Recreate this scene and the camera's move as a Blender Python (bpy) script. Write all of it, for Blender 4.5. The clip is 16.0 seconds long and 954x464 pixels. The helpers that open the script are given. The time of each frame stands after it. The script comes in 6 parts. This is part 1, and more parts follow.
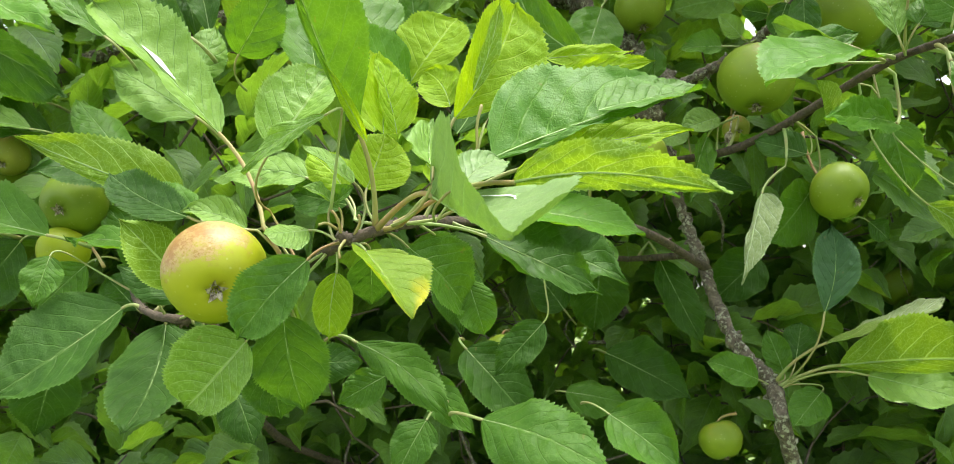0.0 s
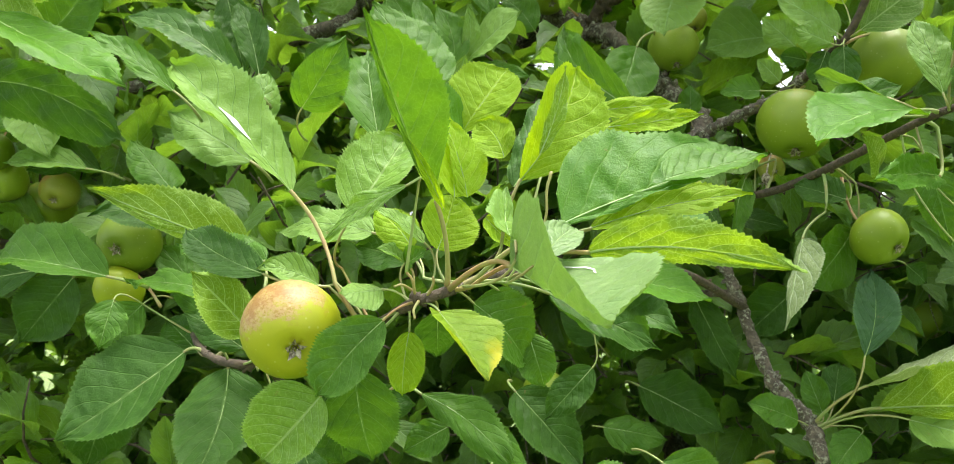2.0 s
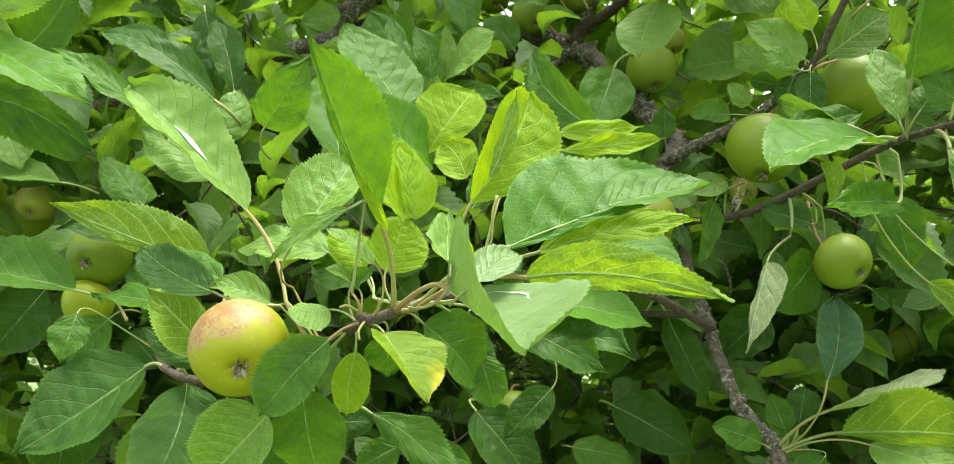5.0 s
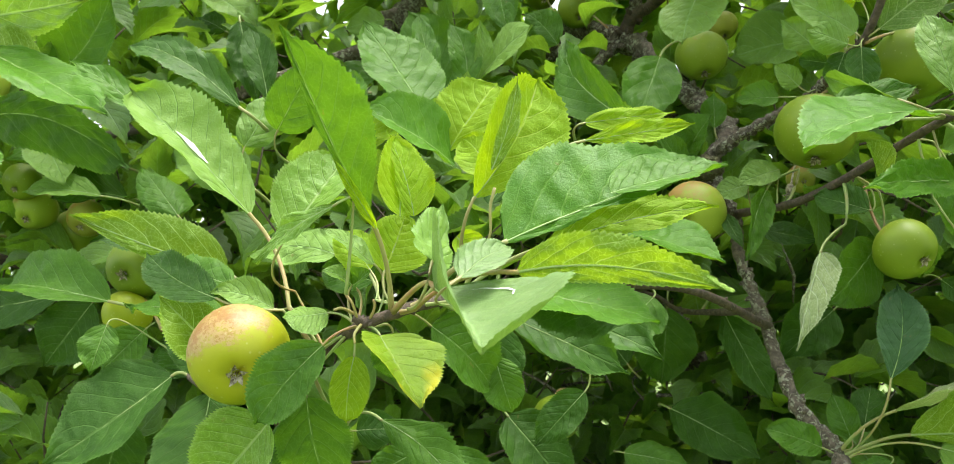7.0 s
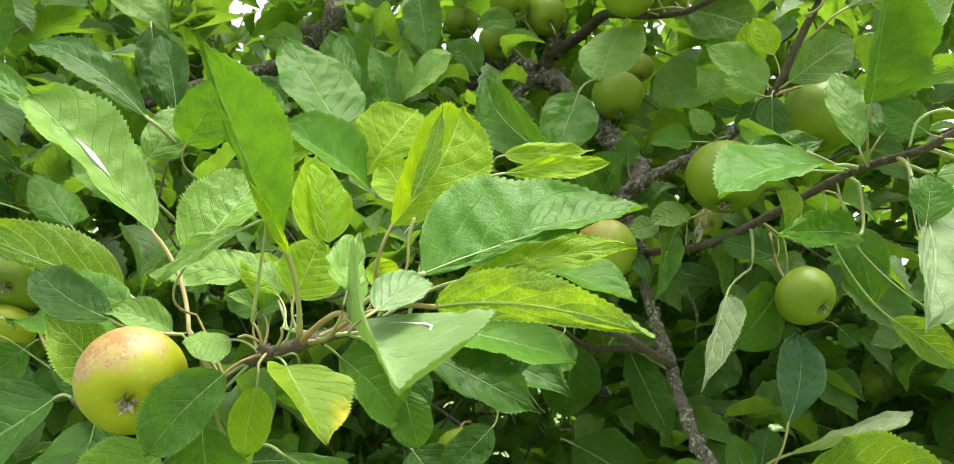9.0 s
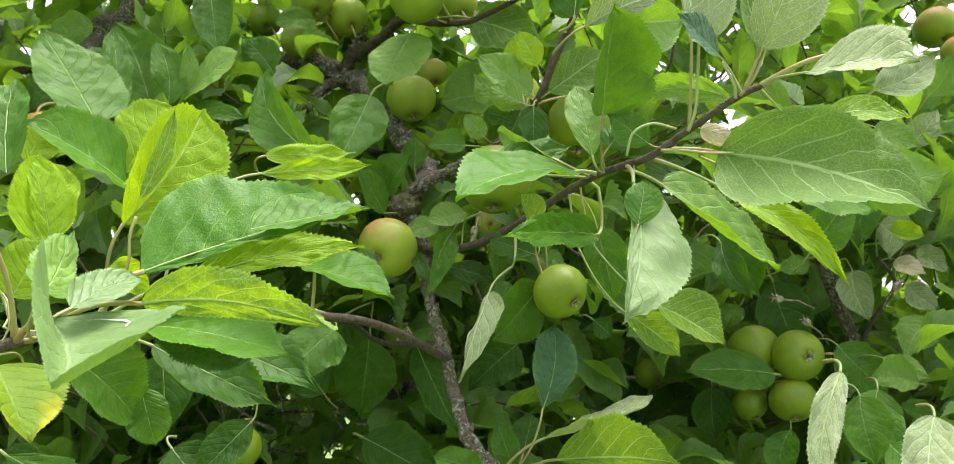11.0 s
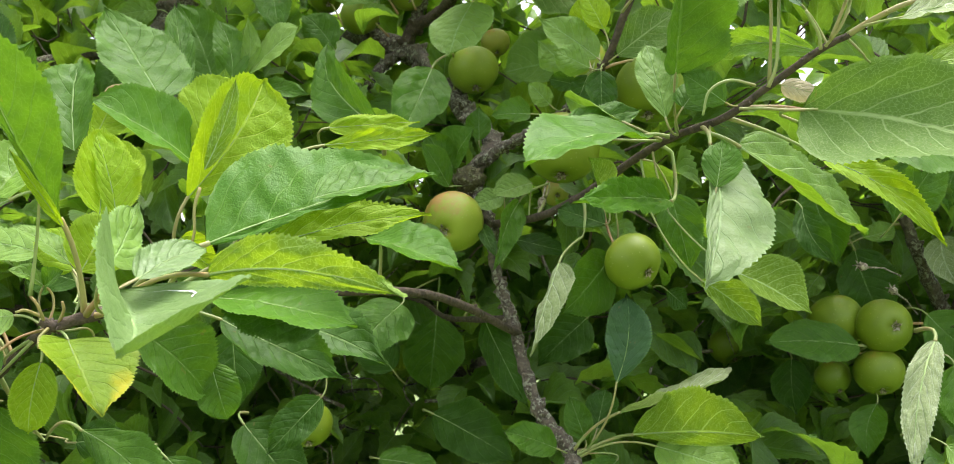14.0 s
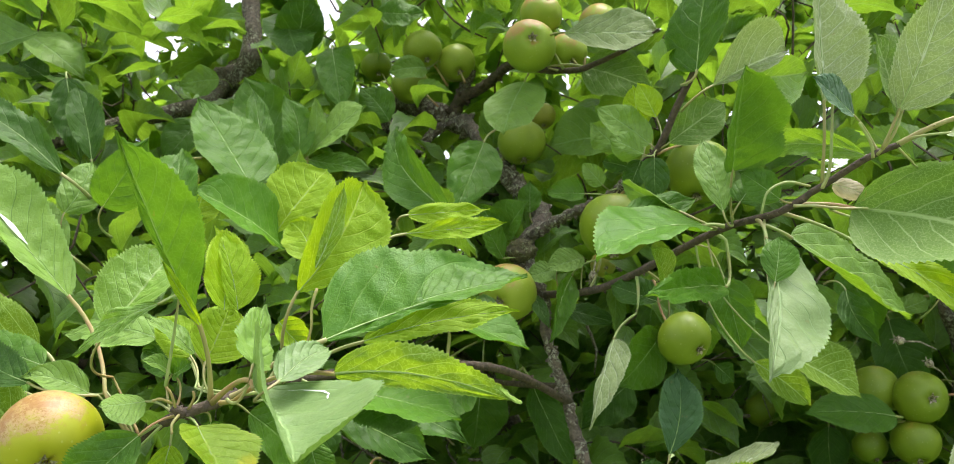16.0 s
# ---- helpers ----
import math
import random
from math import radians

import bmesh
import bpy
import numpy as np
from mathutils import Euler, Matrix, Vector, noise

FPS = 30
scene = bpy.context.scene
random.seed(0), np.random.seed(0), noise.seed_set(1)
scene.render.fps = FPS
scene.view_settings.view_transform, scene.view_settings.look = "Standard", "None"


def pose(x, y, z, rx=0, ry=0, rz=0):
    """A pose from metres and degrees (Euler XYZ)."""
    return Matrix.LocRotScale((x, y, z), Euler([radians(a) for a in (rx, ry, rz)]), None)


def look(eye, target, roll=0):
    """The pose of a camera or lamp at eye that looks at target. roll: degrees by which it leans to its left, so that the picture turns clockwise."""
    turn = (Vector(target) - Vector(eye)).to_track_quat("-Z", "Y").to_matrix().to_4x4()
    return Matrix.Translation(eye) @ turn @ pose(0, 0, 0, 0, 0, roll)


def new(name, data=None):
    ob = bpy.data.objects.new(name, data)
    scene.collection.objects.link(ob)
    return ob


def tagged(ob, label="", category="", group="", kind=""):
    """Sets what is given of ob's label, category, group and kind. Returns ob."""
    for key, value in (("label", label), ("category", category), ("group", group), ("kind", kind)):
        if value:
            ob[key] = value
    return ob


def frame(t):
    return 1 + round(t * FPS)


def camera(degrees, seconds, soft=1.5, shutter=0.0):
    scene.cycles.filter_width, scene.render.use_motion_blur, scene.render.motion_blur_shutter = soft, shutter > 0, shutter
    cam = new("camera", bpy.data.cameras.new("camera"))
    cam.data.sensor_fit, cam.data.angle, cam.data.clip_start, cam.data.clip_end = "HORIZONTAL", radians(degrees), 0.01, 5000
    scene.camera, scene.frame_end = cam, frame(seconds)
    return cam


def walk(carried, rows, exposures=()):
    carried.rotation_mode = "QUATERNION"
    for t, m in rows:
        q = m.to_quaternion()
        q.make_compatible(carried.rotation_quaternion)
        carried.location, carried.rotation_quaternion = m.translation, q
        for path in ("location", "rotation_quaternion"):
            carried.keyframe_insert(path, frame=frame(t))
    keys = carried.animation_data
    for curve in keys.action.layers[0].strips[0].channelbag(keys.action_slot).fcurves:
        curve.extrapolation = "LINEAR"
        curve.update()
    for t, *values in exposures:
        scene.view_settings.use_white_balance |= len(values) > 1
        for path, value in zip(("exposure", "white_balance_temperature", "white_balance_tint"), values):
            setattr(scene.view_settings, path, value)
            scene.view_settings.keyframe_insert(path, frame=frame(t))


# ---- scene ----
cam = camera(58.1, 16.0, soft=0.75)
cam.data.dof.use_dof, cam.data.dof.focus_distance, cam.data.dof.aperture_fstop = True, 0.53, 22.0
PATH = [
    (0, (0.087, 0.053, 1.54), (-0.096, 2.04, 1.676), -1.7),
    (0.5, (0.061, 0.046, 1.561), (-0.118, 2.032, 1.707), -1.7),
    (1, (0.045, 0.045, 1.565), (-0.131, 2.032, 1.72), -1.6),
    (1.5, (0.047, 0.041, 1.567), (-0.161, 2.024, 1.725), -1.3),
    (2, (0.056, 0.03, 1.568), (-0.146, 2.014, 1.729), -1.3),
    (2.5, (0.069, 0.029, 1.572), (-0.132, 2.013, 1.728), -1.3),
    (3, (0.089, 0.029, 1.567), (-0.119, 2.012, 1.719), -1.1),
    (3.5, (0.09, 0.04, 1.565), (-0.117, 2.023, 1.726), -0.9),
    (4, (0.076, 0.035, 1.569), (-0.125, 2.017, 1.756), -0.9),
    (4.5, (0.085, 0.032, 1.569), (-0.113, 2.012, 1.761), -0.8),
    (4.7, (0.084, 0.027, 1.573), (-0.114, 2.008, 1.765), -0.6),
    (6.8, (0.142, 0.057, 1.563), (-0.158, 2.024, 1.764), -1.6),
    (7, (0.13, 0.061, 1.568), (-0.267, 2.01, 1.778), -1.8),
    (7.5, (0.08, 0.069, 1.576), (-0.521, 1.962, 1.81), -1.3),
    (8, (0.073, 0.072, 1.577), (-0.493, 1.972, 1.844), -1.0),
    (8.5, (0.097, 0.085, 1.581), (-0.296, 2.028, 1.848), 0.2),
    (9, (0.122, 0.071, 1.573), (-0.058, 2.045, 1.838), 0.3),
    (9.5, (0.16, 0.047, 1.575), (0.227, 2.028, 1.841), 0.6),
    (9.7, (0.166, 0.042, 1.579), (0.321, 2.017, 1.856), 0.5),
    (11.8, (0.194, 0.047, 1.566), (0.357, 2.025, 1.817), -1.2),
    (12, (0.19, 0.043, 1.568), (0.35, 2.02, 1.823), -1.3),
    (12.5, (0.194, 0.039, 1.561), (0.345, 2.017, 1.811), -1.4),
    (13, (0.193, 0.048, 1.564), (0.335, 2.028, 1.805), -1.5),
    (13.5, (0.197, 0.049, 1.567), (0.295, 2.035, 1.783), -1.6),
    (14, (0.186, 0.066, 1.565), (0.213, 2.055, 1.78), -1.5),
    (14.5, (0.188, 0.07, 1.568), (0.219, 2.057, 1.789), -1.3),
    (15, (0.167, 0.063, 1.575), (0.183, 2.049, 1.812), -0.7),
    (15.5, (0.127, 0.021, 1.595), (0.135, 1.997, 1.904), -0.7),
    (16, (0.142, 0.016, 1.595), (0.14, 1.992, 1.9), -0.6),
]
walk(cam, [(t, look(eye, target, roll)) for t, eye, target, roll in PATH], exposures=[(0, 1.97, 6500, 12), (8.5, 1.93, 6500, 12), (12, 1.94, 6350, 20), (16, 1.74, 6350, 20)])

# ---- light and exposure ----
world = bpy.data.worlds.new("overcast_sky")
scene.world = world
world.use_nodes = True
wn = world.node_tree.nodes
sky = wn.new("ShaderNodeTexSky")
sky.sky_type = "NISHITA"
sky.sun_disc = False
sky.sun_elevation = radians(78)
sky.sun_rotation = radians(80)
sky.air_density, sky.dust_density, sky.ozone_density = 1.0, 3.0, 0.3
wn["Background"].inputs["Strength"].default_value = 0.15
cloud = wn.new("ShaderNodeHueSaturation")
cloud.inputs["Saturation"].default_value = 0.3
world.node_tree.links.new(sky.outputs["Color"], cloud.inputs["Color"])
world.node_tree.links.new(cloud.outputs["Color"], wn["Background"].inputs["Color"])

sun_data = bpy.data.lights.new("sun", "SUN")
sun_data.energy, sun_data.angle, sun_data.color = 1.5, radians(32), (1.0, 0.96, 0.88)
sun = new("sun", sun_data)
sun.matrix_world = look((0.9, 0.75, 6.0), (0.1, 0.6, 1.5))


# ---- materials ----
def fresh(name):
    m = bpy.data.materials.new(name)
    m.use_nodes = True
    m.node_tree.nodes.remove(m.node_tree.nodes["Principled BSDF"])
    return m, m.node_tree.nodes, m.node_tree.links


def math_node(nt, op, a, b=None, c=None):
    n = nt.nodes.new("ShaderNodeMath")
    n.operation = op
    for i, v in enumerate((a, b, c)):
        if v is None:
            continue
        if isinstance(v, (int, float)):
            n.inputs[i].default_value = v
        else:
            nt.links.new(v, n.inputs[i])
    return n.outputs[0]


def step_node(nt, v, lo, hi, a=0.0, b=1.0):
    n = nt.nodes.new("ShaderNodeMapRange")
    n.interpolation_type = "SMOOTHSTEP"
    nt.links.new(v, n.inputs["Value"])
    for key, x in (("From Min", lo), ("From Max", hi), ("To Min", a), ("To Max", b)):
        n.inputs[key].default_value = x
    return n.outputs["Result"]


def mix_node(nt, fac, a, b):
    n = nt.nodes.new("ShaderNodeMix")
    n.data_type = "RGBA"
    for key, v in (("Factor", fac), ("A", a), ("B", b)):
        kind = "VALUE" if key == "Factor" else "RGBA"
        sock = [s for s in n.inputs if s.name == key and s.type == kind][0]
        if isinstance(v, (int, float)):
            sock.default_value = v
        elif isinstance(v, tuple):
            sock.default_value = (*v, 1)
        else:
            nt.links.new(v, sock)
    return [s for s in n.outputs if s.type == "RGBA"][0]


def noise_node(nt, vec, scale, detail=3.0, rough=0.55):
    n = nt.nodes.new("ShaderNodeTexNoise")
    n.inputs["Scale"].default_value, n.inputs["Detail"].default_value, n.inputs["Roughness"].default_value = scale, detail, rough
    if vec is not None:
        nt.links.new(vec, n.inputs["Vector"])
    return n.outputs["Fac"]


def leaf_material(name, dark, light, vein, through_light, rough, share, vein_fac=0.5, sheen=0.4, relief=1.0, islands=False, edge=None):
    """A leaf blade: two greens in patches, paler veins, quilted relief, some light passing through."""
    m, nodes, links = fresh(name)
    nt = m.node_tree
    uv = nodes.new("ShaderNodeUVMap")
    uv.uv_map = "leaf"
    sep = nodes.new("ShaderNodeSeparateXYZ")
    links.new(uv.outputs["UV"], sep.inputs[0])
    u, v = sep.outputs["X"], sep.outputs["Y"]
    across = math_node(nt, "ABSOLUTE", math_node(nt, "MULTIPLY_ADD", v, 2.0, -1.0))
    if islands:
        chance = nodes.new("ShaderNodeNewGeometry").outputs["Random Per Island"]
    else:
        chance = nodes.new("ShaderNodeObjectInfo").outputs["Random"]
    where = nodes.new("ShaderNodeTexCoord").outputs["Object"]
    shift = nodes.new("ShaderNodeVectorMath")
    shift.operation = "ADD"
    links.new(where, shift.inputs[0])
    links.new(chance, shift.inputs[1])
    blotch = noise_node(nt, shift.outputs[0], 45, 4)
    grain = noise_node(nt, shift.outputs[0], 300, 4, 0.6)
    # side veins run from the midrib forward to the margin
    dark, light, through_light = [(q[0] * 1.17, q[1], q[2] * 0.88) for q in (dark, light, through_light)]
    wob = math_node(nt, "MULTIPLY", math_node(nt, "SUBTRACT", blotch, 0.5), 0.55)
    wob = math_node(nt, "MULTIPLY_ADD", step_node(nt, v, 0.499, 0.501), 0.43, wob)
    along = math_node(nt, "ADD", math_node(nt, "ADD", math_node(nt, "MULTIPLY", u, math_node(nt, "MULTIPLY_ADD", chance, 2.5, 5.8)), wob), math_node(nt, "MULTIPLY", math_node(nt, "POWER", across, 1.25), -2.3))
    off = math_node(nt, "ABSOLUTE", math_node(nt, "SUBTRACT", math_node(nt, "FRACT", along), 0.5))
    side = math_node(nt, "MULTIPLY", step_node(nt, off, 0.008, 0.058, 1.0, 0.0), step_node(nt, across, 0.6, 1.0, 1.0, 0.1))
    mid = step_node(nt, across, 0.015, 0.055, 1.0, 0.0)
    veins = math_node(nt, "MAXIMUM", mid, math_node(nt, "MULTIPLY", side, 0.75))
    net = nodes.new("ShaderNodeTexVoronoi")
    net.feature = "DISTANCE_TO_EDGE"
    net.inputs["Scale"].default_value = 330.0
    bent = nodes.new("ShaderNodeVectorMath")
    bent.operation = "MULTIPLY_ADD"
    links.new(nodes.new("ShaderNodeTexNoise").outputs["Color"], bent.inputs[0])
    bent.inputs[0].links[0].from_node.inputs["Scale"].default_value = 260
    links.new(where, bent.inputs[0].links[0].from_node.inputs["Vector"])
    bent.inputs[1].default_value = (0.004, 0.004, 0.004)
    links.new(where, bent.inputs[2])
    links.new(bent.outputs[0], net.inputs["Vector"])
    mesh_line = step_node(nt, net.outputs["Distance"], 0.0, 0.08, 1.0, 0.0)
    patch = step_node(nt, noise_node(nt, shift.outputs[0], 70, 5, 0.65), 0.32, 0.68)
    tone = math_node(nt, "ADD", math_node(nt, "MULTIPLY", chance, 0.5), math_node(nt, "MULTIPLY", patch, 0.5))
    col = mix_node(nt, tone, dark, light)
    if edge:
        rim = math_node(nt, "MULTIPLY", math_node(nt, "ADD", across, u), blotch)
        col = mix_node(nt, step_node(nt, rim, 0.62, 1.0), col, edge)
    col = mix_node(nt, math_node(nt, "MULTIPLY", mesh_line, 0.5 * vein_fac), col, vein)
    col = mix_node(nt, math_node(nt, "MULTIPLY", veins, vein_fac), col, vein)
    col = mix_node(nt, step_node(nt, across, 0.90, 1.0, 0.0, 0.45), col, vein)
    spots = step_node(nt, noise_node(nt, shift.outputs[0], 130, 2), 0.735, 0.76)
    col = mix_node(nt, math_node(nt, "MULTIPLY", spots, 0.5), col, (0.20, 0.13, 0.045))
    bulge = step_node(nt, off, 0.0, 0.34)
    height = math_node(nt, "SUBTRACT", 1.0, math_node(nt, "MULTIPLY", veins, 0.3))
    height = math_node(nt, "MULTIPLY_ADD", mesh_line, -0.05, height)
    height = math_node(nt, "MULTIPLY_ADD", bulge, 0.12, height)
    height = math_node(nt, "MULTIPLY_ADD", grain, 0.40, height)
    height = math_node(nt, "MULTIPLY_ADD", patch, 0.10, height)
    bump = nodes.new("ShaderNodeBump")
    bump.inputs["Strength"].default_value = 0.85 * relief
    bump.inputs["Distance"].default_value = 0.002
    links.new(height, bump.inputs["Height"])
    body = nodes.new("ShaderNodeBsdfPrincipled")
    links.new(col, body.inputs["Base Color"])
    links.new(bump.outputs["Normal"], body.inputs["Normal"])
    links.new(math_node(nt, "MULTIPLY_ADD", blotch, 0.25, rough - 0.12), body.inputs["Roughness"])
    body.inputs["Specular IOR Level"].default_value = 0.8 * sheen
    glow = nodes.new("ShaderNodeBsdfTranslucent")
    links.new(mix_node(nt, math_node(nt, "MULTIPLY", veins, 0.55 * vein_fac), mix_node(nt, patch, tuple(q * 0.84 for q in through_light), through_light), tuple(min(1.0, q * 1.25) for q in vein)), glow.inputs["Color"])
    links.new(bump.outputs["Normal"], glow.inputs["Normal"])
    mixer = nodes.new("ShaderNodeMixShader")
    mixer.inputs[0].default_value = share
    links.new(body.outputs[0], mixer.inputs[1])
    links.new(glow.outputs[0], mixer.inputs[2])
    links.new(mixer.outputs[0], nodes["Material Output"].inputs["Surface"])
    return m


LOOKS = {
    "mature": leaf_material("leaf_mature", (0.034, 0.118, 0.010), (0.062, 0.178, 0.015), (0.14, 0.27, 0.05), (0.15, 0.38, 0.01), 0.46, 0.32, 0.7, 0.27),
    "dark": leaf_material("leaf_dark", (0.019, 0.075, 0.007), (0.034, 0.110, 0.011), (0.12, 0.22, 0.05), (0.09, 0.26, 0.01), 0.46, 0.26, 0.6, 0.24),
    "young": leaf_material("leaf_young", (0.13, 0.30, 0.008), (0.20, 0.40, 0.012), (0.46, 0.62, 0.08), (0.41, 0.68, 0.005), 0.56, 0.46, 0.9, 0.22),
    "gloss": leaf_material("leaf_glossy", (0.036, 0.140, 0.006), (0.060, 0.182, 0.009), (0.17, 0.32, 0.06), (0.16, 0.41, 0.008), 0.44, 0.28, 0.6, 0.22, 0.8),
    "pale": leaf_material("leaf_pale", (0.095, 0.225, 0.035), (0.145, 0.295, 0.055), (0.22, 0.38, 0.11), (0.20, 0.45, 0.02), 0.52, 0.28, 0.6, 0.35),
    "under": leaf_material("leaf_underside", (0.085, 0.205, 0.016), (0.13, 0.265, 0.026), (0.44, 0.60, 0.16), (0.32, 0.57, 0.012), 0.6, 0.34, 1.0, 0.25, 0.9),
    # shaded copy of the underside: shade painted as darker greens and weaker through-light
    "shade_under": leaf_material("leaf_underside_shaded", (0.070, 0.165, 0.030), (0.105, 0.215, 0.042), (0.30, 0.42, 0.16), (0.15, 0.34, 0.03), 0.62, 0.26, 0.9, 0.25, 1.1),
    "silver": leaf_material("leaf_silvery_underside", (0.17, 0.27, 0.12), (0.24, 0.35, 0.18), (0.52, 0.60, 0.40), (0.22, 0.38, 0.08), 0.66, 0.24, 1.0, 0.35, 1.3),
    "bright": leaf_material("leaf_bright", (0.085, 0.225, 0.022), (0.135, 0.30, 0.035), (0.36, 0.52, 0.16), (0.24, 0.50, 0.015), 0.43, 0.32, 0.8, 0.5),
    # sky sheen on the upper face is put into these pale greyed greens
    "sheen": leaf_material("leaf_pale_painted_sheen", (0.100, 0.205, 0.070), (0.150, 0.265, 0.100), (0.24, 0.38, 0.14), (0.18, 0.40, 0.03), 0.46, 0.24, 0.65, 0.45),
    "white": leaf_material("leaf_bleached", (0.42, 0.44, 0.33), (0.58, 0.58, 0.48), (0.6, 0.6, 0.5), (0.5, 0.5, 0.3), 0.7, 0.25, 0.4, 0.2),
    "yellowed": leaf_material("leaf_yellowed", (0.11, 0.26, 0.01), (0.19, 0.36, 0.02), (0.38, 0.50, 0.10), (0.36, 0.55, 0.01), 0.5, 0.35, 0.5, edge=(0.55, 0.50, 0.02)),
    "blue": leaf_material("leaf_bluish", (0.024, 0.090, 0.032), (0.04, 0.125, 0.045), (0.14, 0.26, 0.11), (0.06, 0.18, 0.02), 0.42, 0.15, 0.35, 0.4),
    "mass": leaf_material("leaf_mass", (0.032, 0.110, 0.018), (0.110, 0.250, 0.045), (0.24, 0.38, 0.12), (0.24, 0.50, 0.025), 0.46, 0.48, 0.65, sheen=0.7, islands=True),
}


def bark_material(name, dark, light, lichen, amount):
    m, nodes, links = fresh(name)
    nt = m.node_tree
    where = nodes.new("ShaderNodeTexCoord").outputs["Object"]
    big, fine = noise_node(nt, where, 28, 5), noise_node(nt, where, 190, 5, 0.65)
    col = mix_node(nt, step_node(nt, fine, 0.3, 0.7), dark, light)
    crust = math_node(nt, "MULTIPLY", step_node(nt, noise_node(nt, where, 210, 5, 0.75), 0.64 - amount, 0.72 - amount), step_node(nt, big, 0.38, 0.56))
    col = mix_node(nt, crust, col, lichen)
    gold = step_node(nt, noise_node(nt, where, 95, 3), 0.69, 0.73)
    col = mix_node(nt, math_node(nt, "MULTIPLY", gold, amount * 3), col, (0.30, 0.24, 0.05))
    bump = nodes.new("ShaderNodeBump")
    bump.inputs["Strength"].default_value, bump.inputs["Distance"].default_value = 0.9, 0.003
    links.new(math_node(nt, "MULTIPLY_ADD", crust, 0.5, fine), bump.inputs["Height"])
    body = nodes.new("ShaderNodeBsdfPrincipled")
    body.inputs["Roughness"].default_value = 0.88
    links.new(col, body.inputs["Base Color"])
    links.new(bump.outputs["Normal"], body.inputs["Normal"])
    links.new(body.outputs[0], nodes["Material Output"].inputs["Surface"])
    return m


BARK = bark_material("bark_lichened", (0.052, 0.043, 0.031), (0.16, 0.132, 0.097), (0.38, 0.39, 0.29), 0.14)
MOSS = bark_material("bark_mossy", (0.045, 0.040, 0.020), (0.13, 0.125, 0.050), (0.27, 0.29, 0.16), 0.10)
TWIG = bark_material("bark_twig", (0.046, 0.037, 0.025), (0.115, 0.085, 0.058), (0.24, 0.25, 0.18), 0.04)


def soft_material(name, a, b, rough, scale=60, bumpy=0.2):
    m, nodes, links = fresh(name)
    nt = m.node_tree
    where = nodes.new("ShaderNodeTexCoord").outputs["Object"]
    n1 = noise_node(nt, where, scale, 4)
    bump = nodes.new("ShaderNodeBump")
    bump.inputs["Strength"].default_value, bump.inputs["Distance"].default_value = bumpy, 0.001
    links.new(noise_node(nt, where, scale * 8, 3), bump.inputs["Height"])
    body = nodes.new("ShaderNodeBsdfPrincipled")
    body.inputs["Roughness"].default_value = rough
    links.new(mix_node(nt, step_node(nt, n1, 0.35, 0.65), a, b), body.inputs["Base Color"])
    links.new(bump.outputs["Normal"], body.inputs["Normal"])
    links.new(body.outputs[0], nodes["Material Output"].inputs["Surface"])
    return m


STALK = soft_material("leaf_stalk", (0.24, 0.33, 0.10), (0.30, 0.27, 0.11), 0.55, 40)
STALK_RED = soft_material("leaf_stalk_reddish", (0.33, 0.19, 0.085), (0.27, 0.27, 0.085), 0.55, 40)
RIB = soft_material("leaf_midrib", (0.24, 0.37, 0.11), (0.32, 0.44, 0.16), 0.55, 60)
SEPAL = soft_material("dry_sepal", (0.10, 0.075, 0.045), (0.46, 0.42, 0.32), 0.9, 300, 0.6)
SLIT = soft_material("leaf_scar", (0.62, 0.66, 0.60), (0.74, 0.76, 0.72), 0.6, 200)


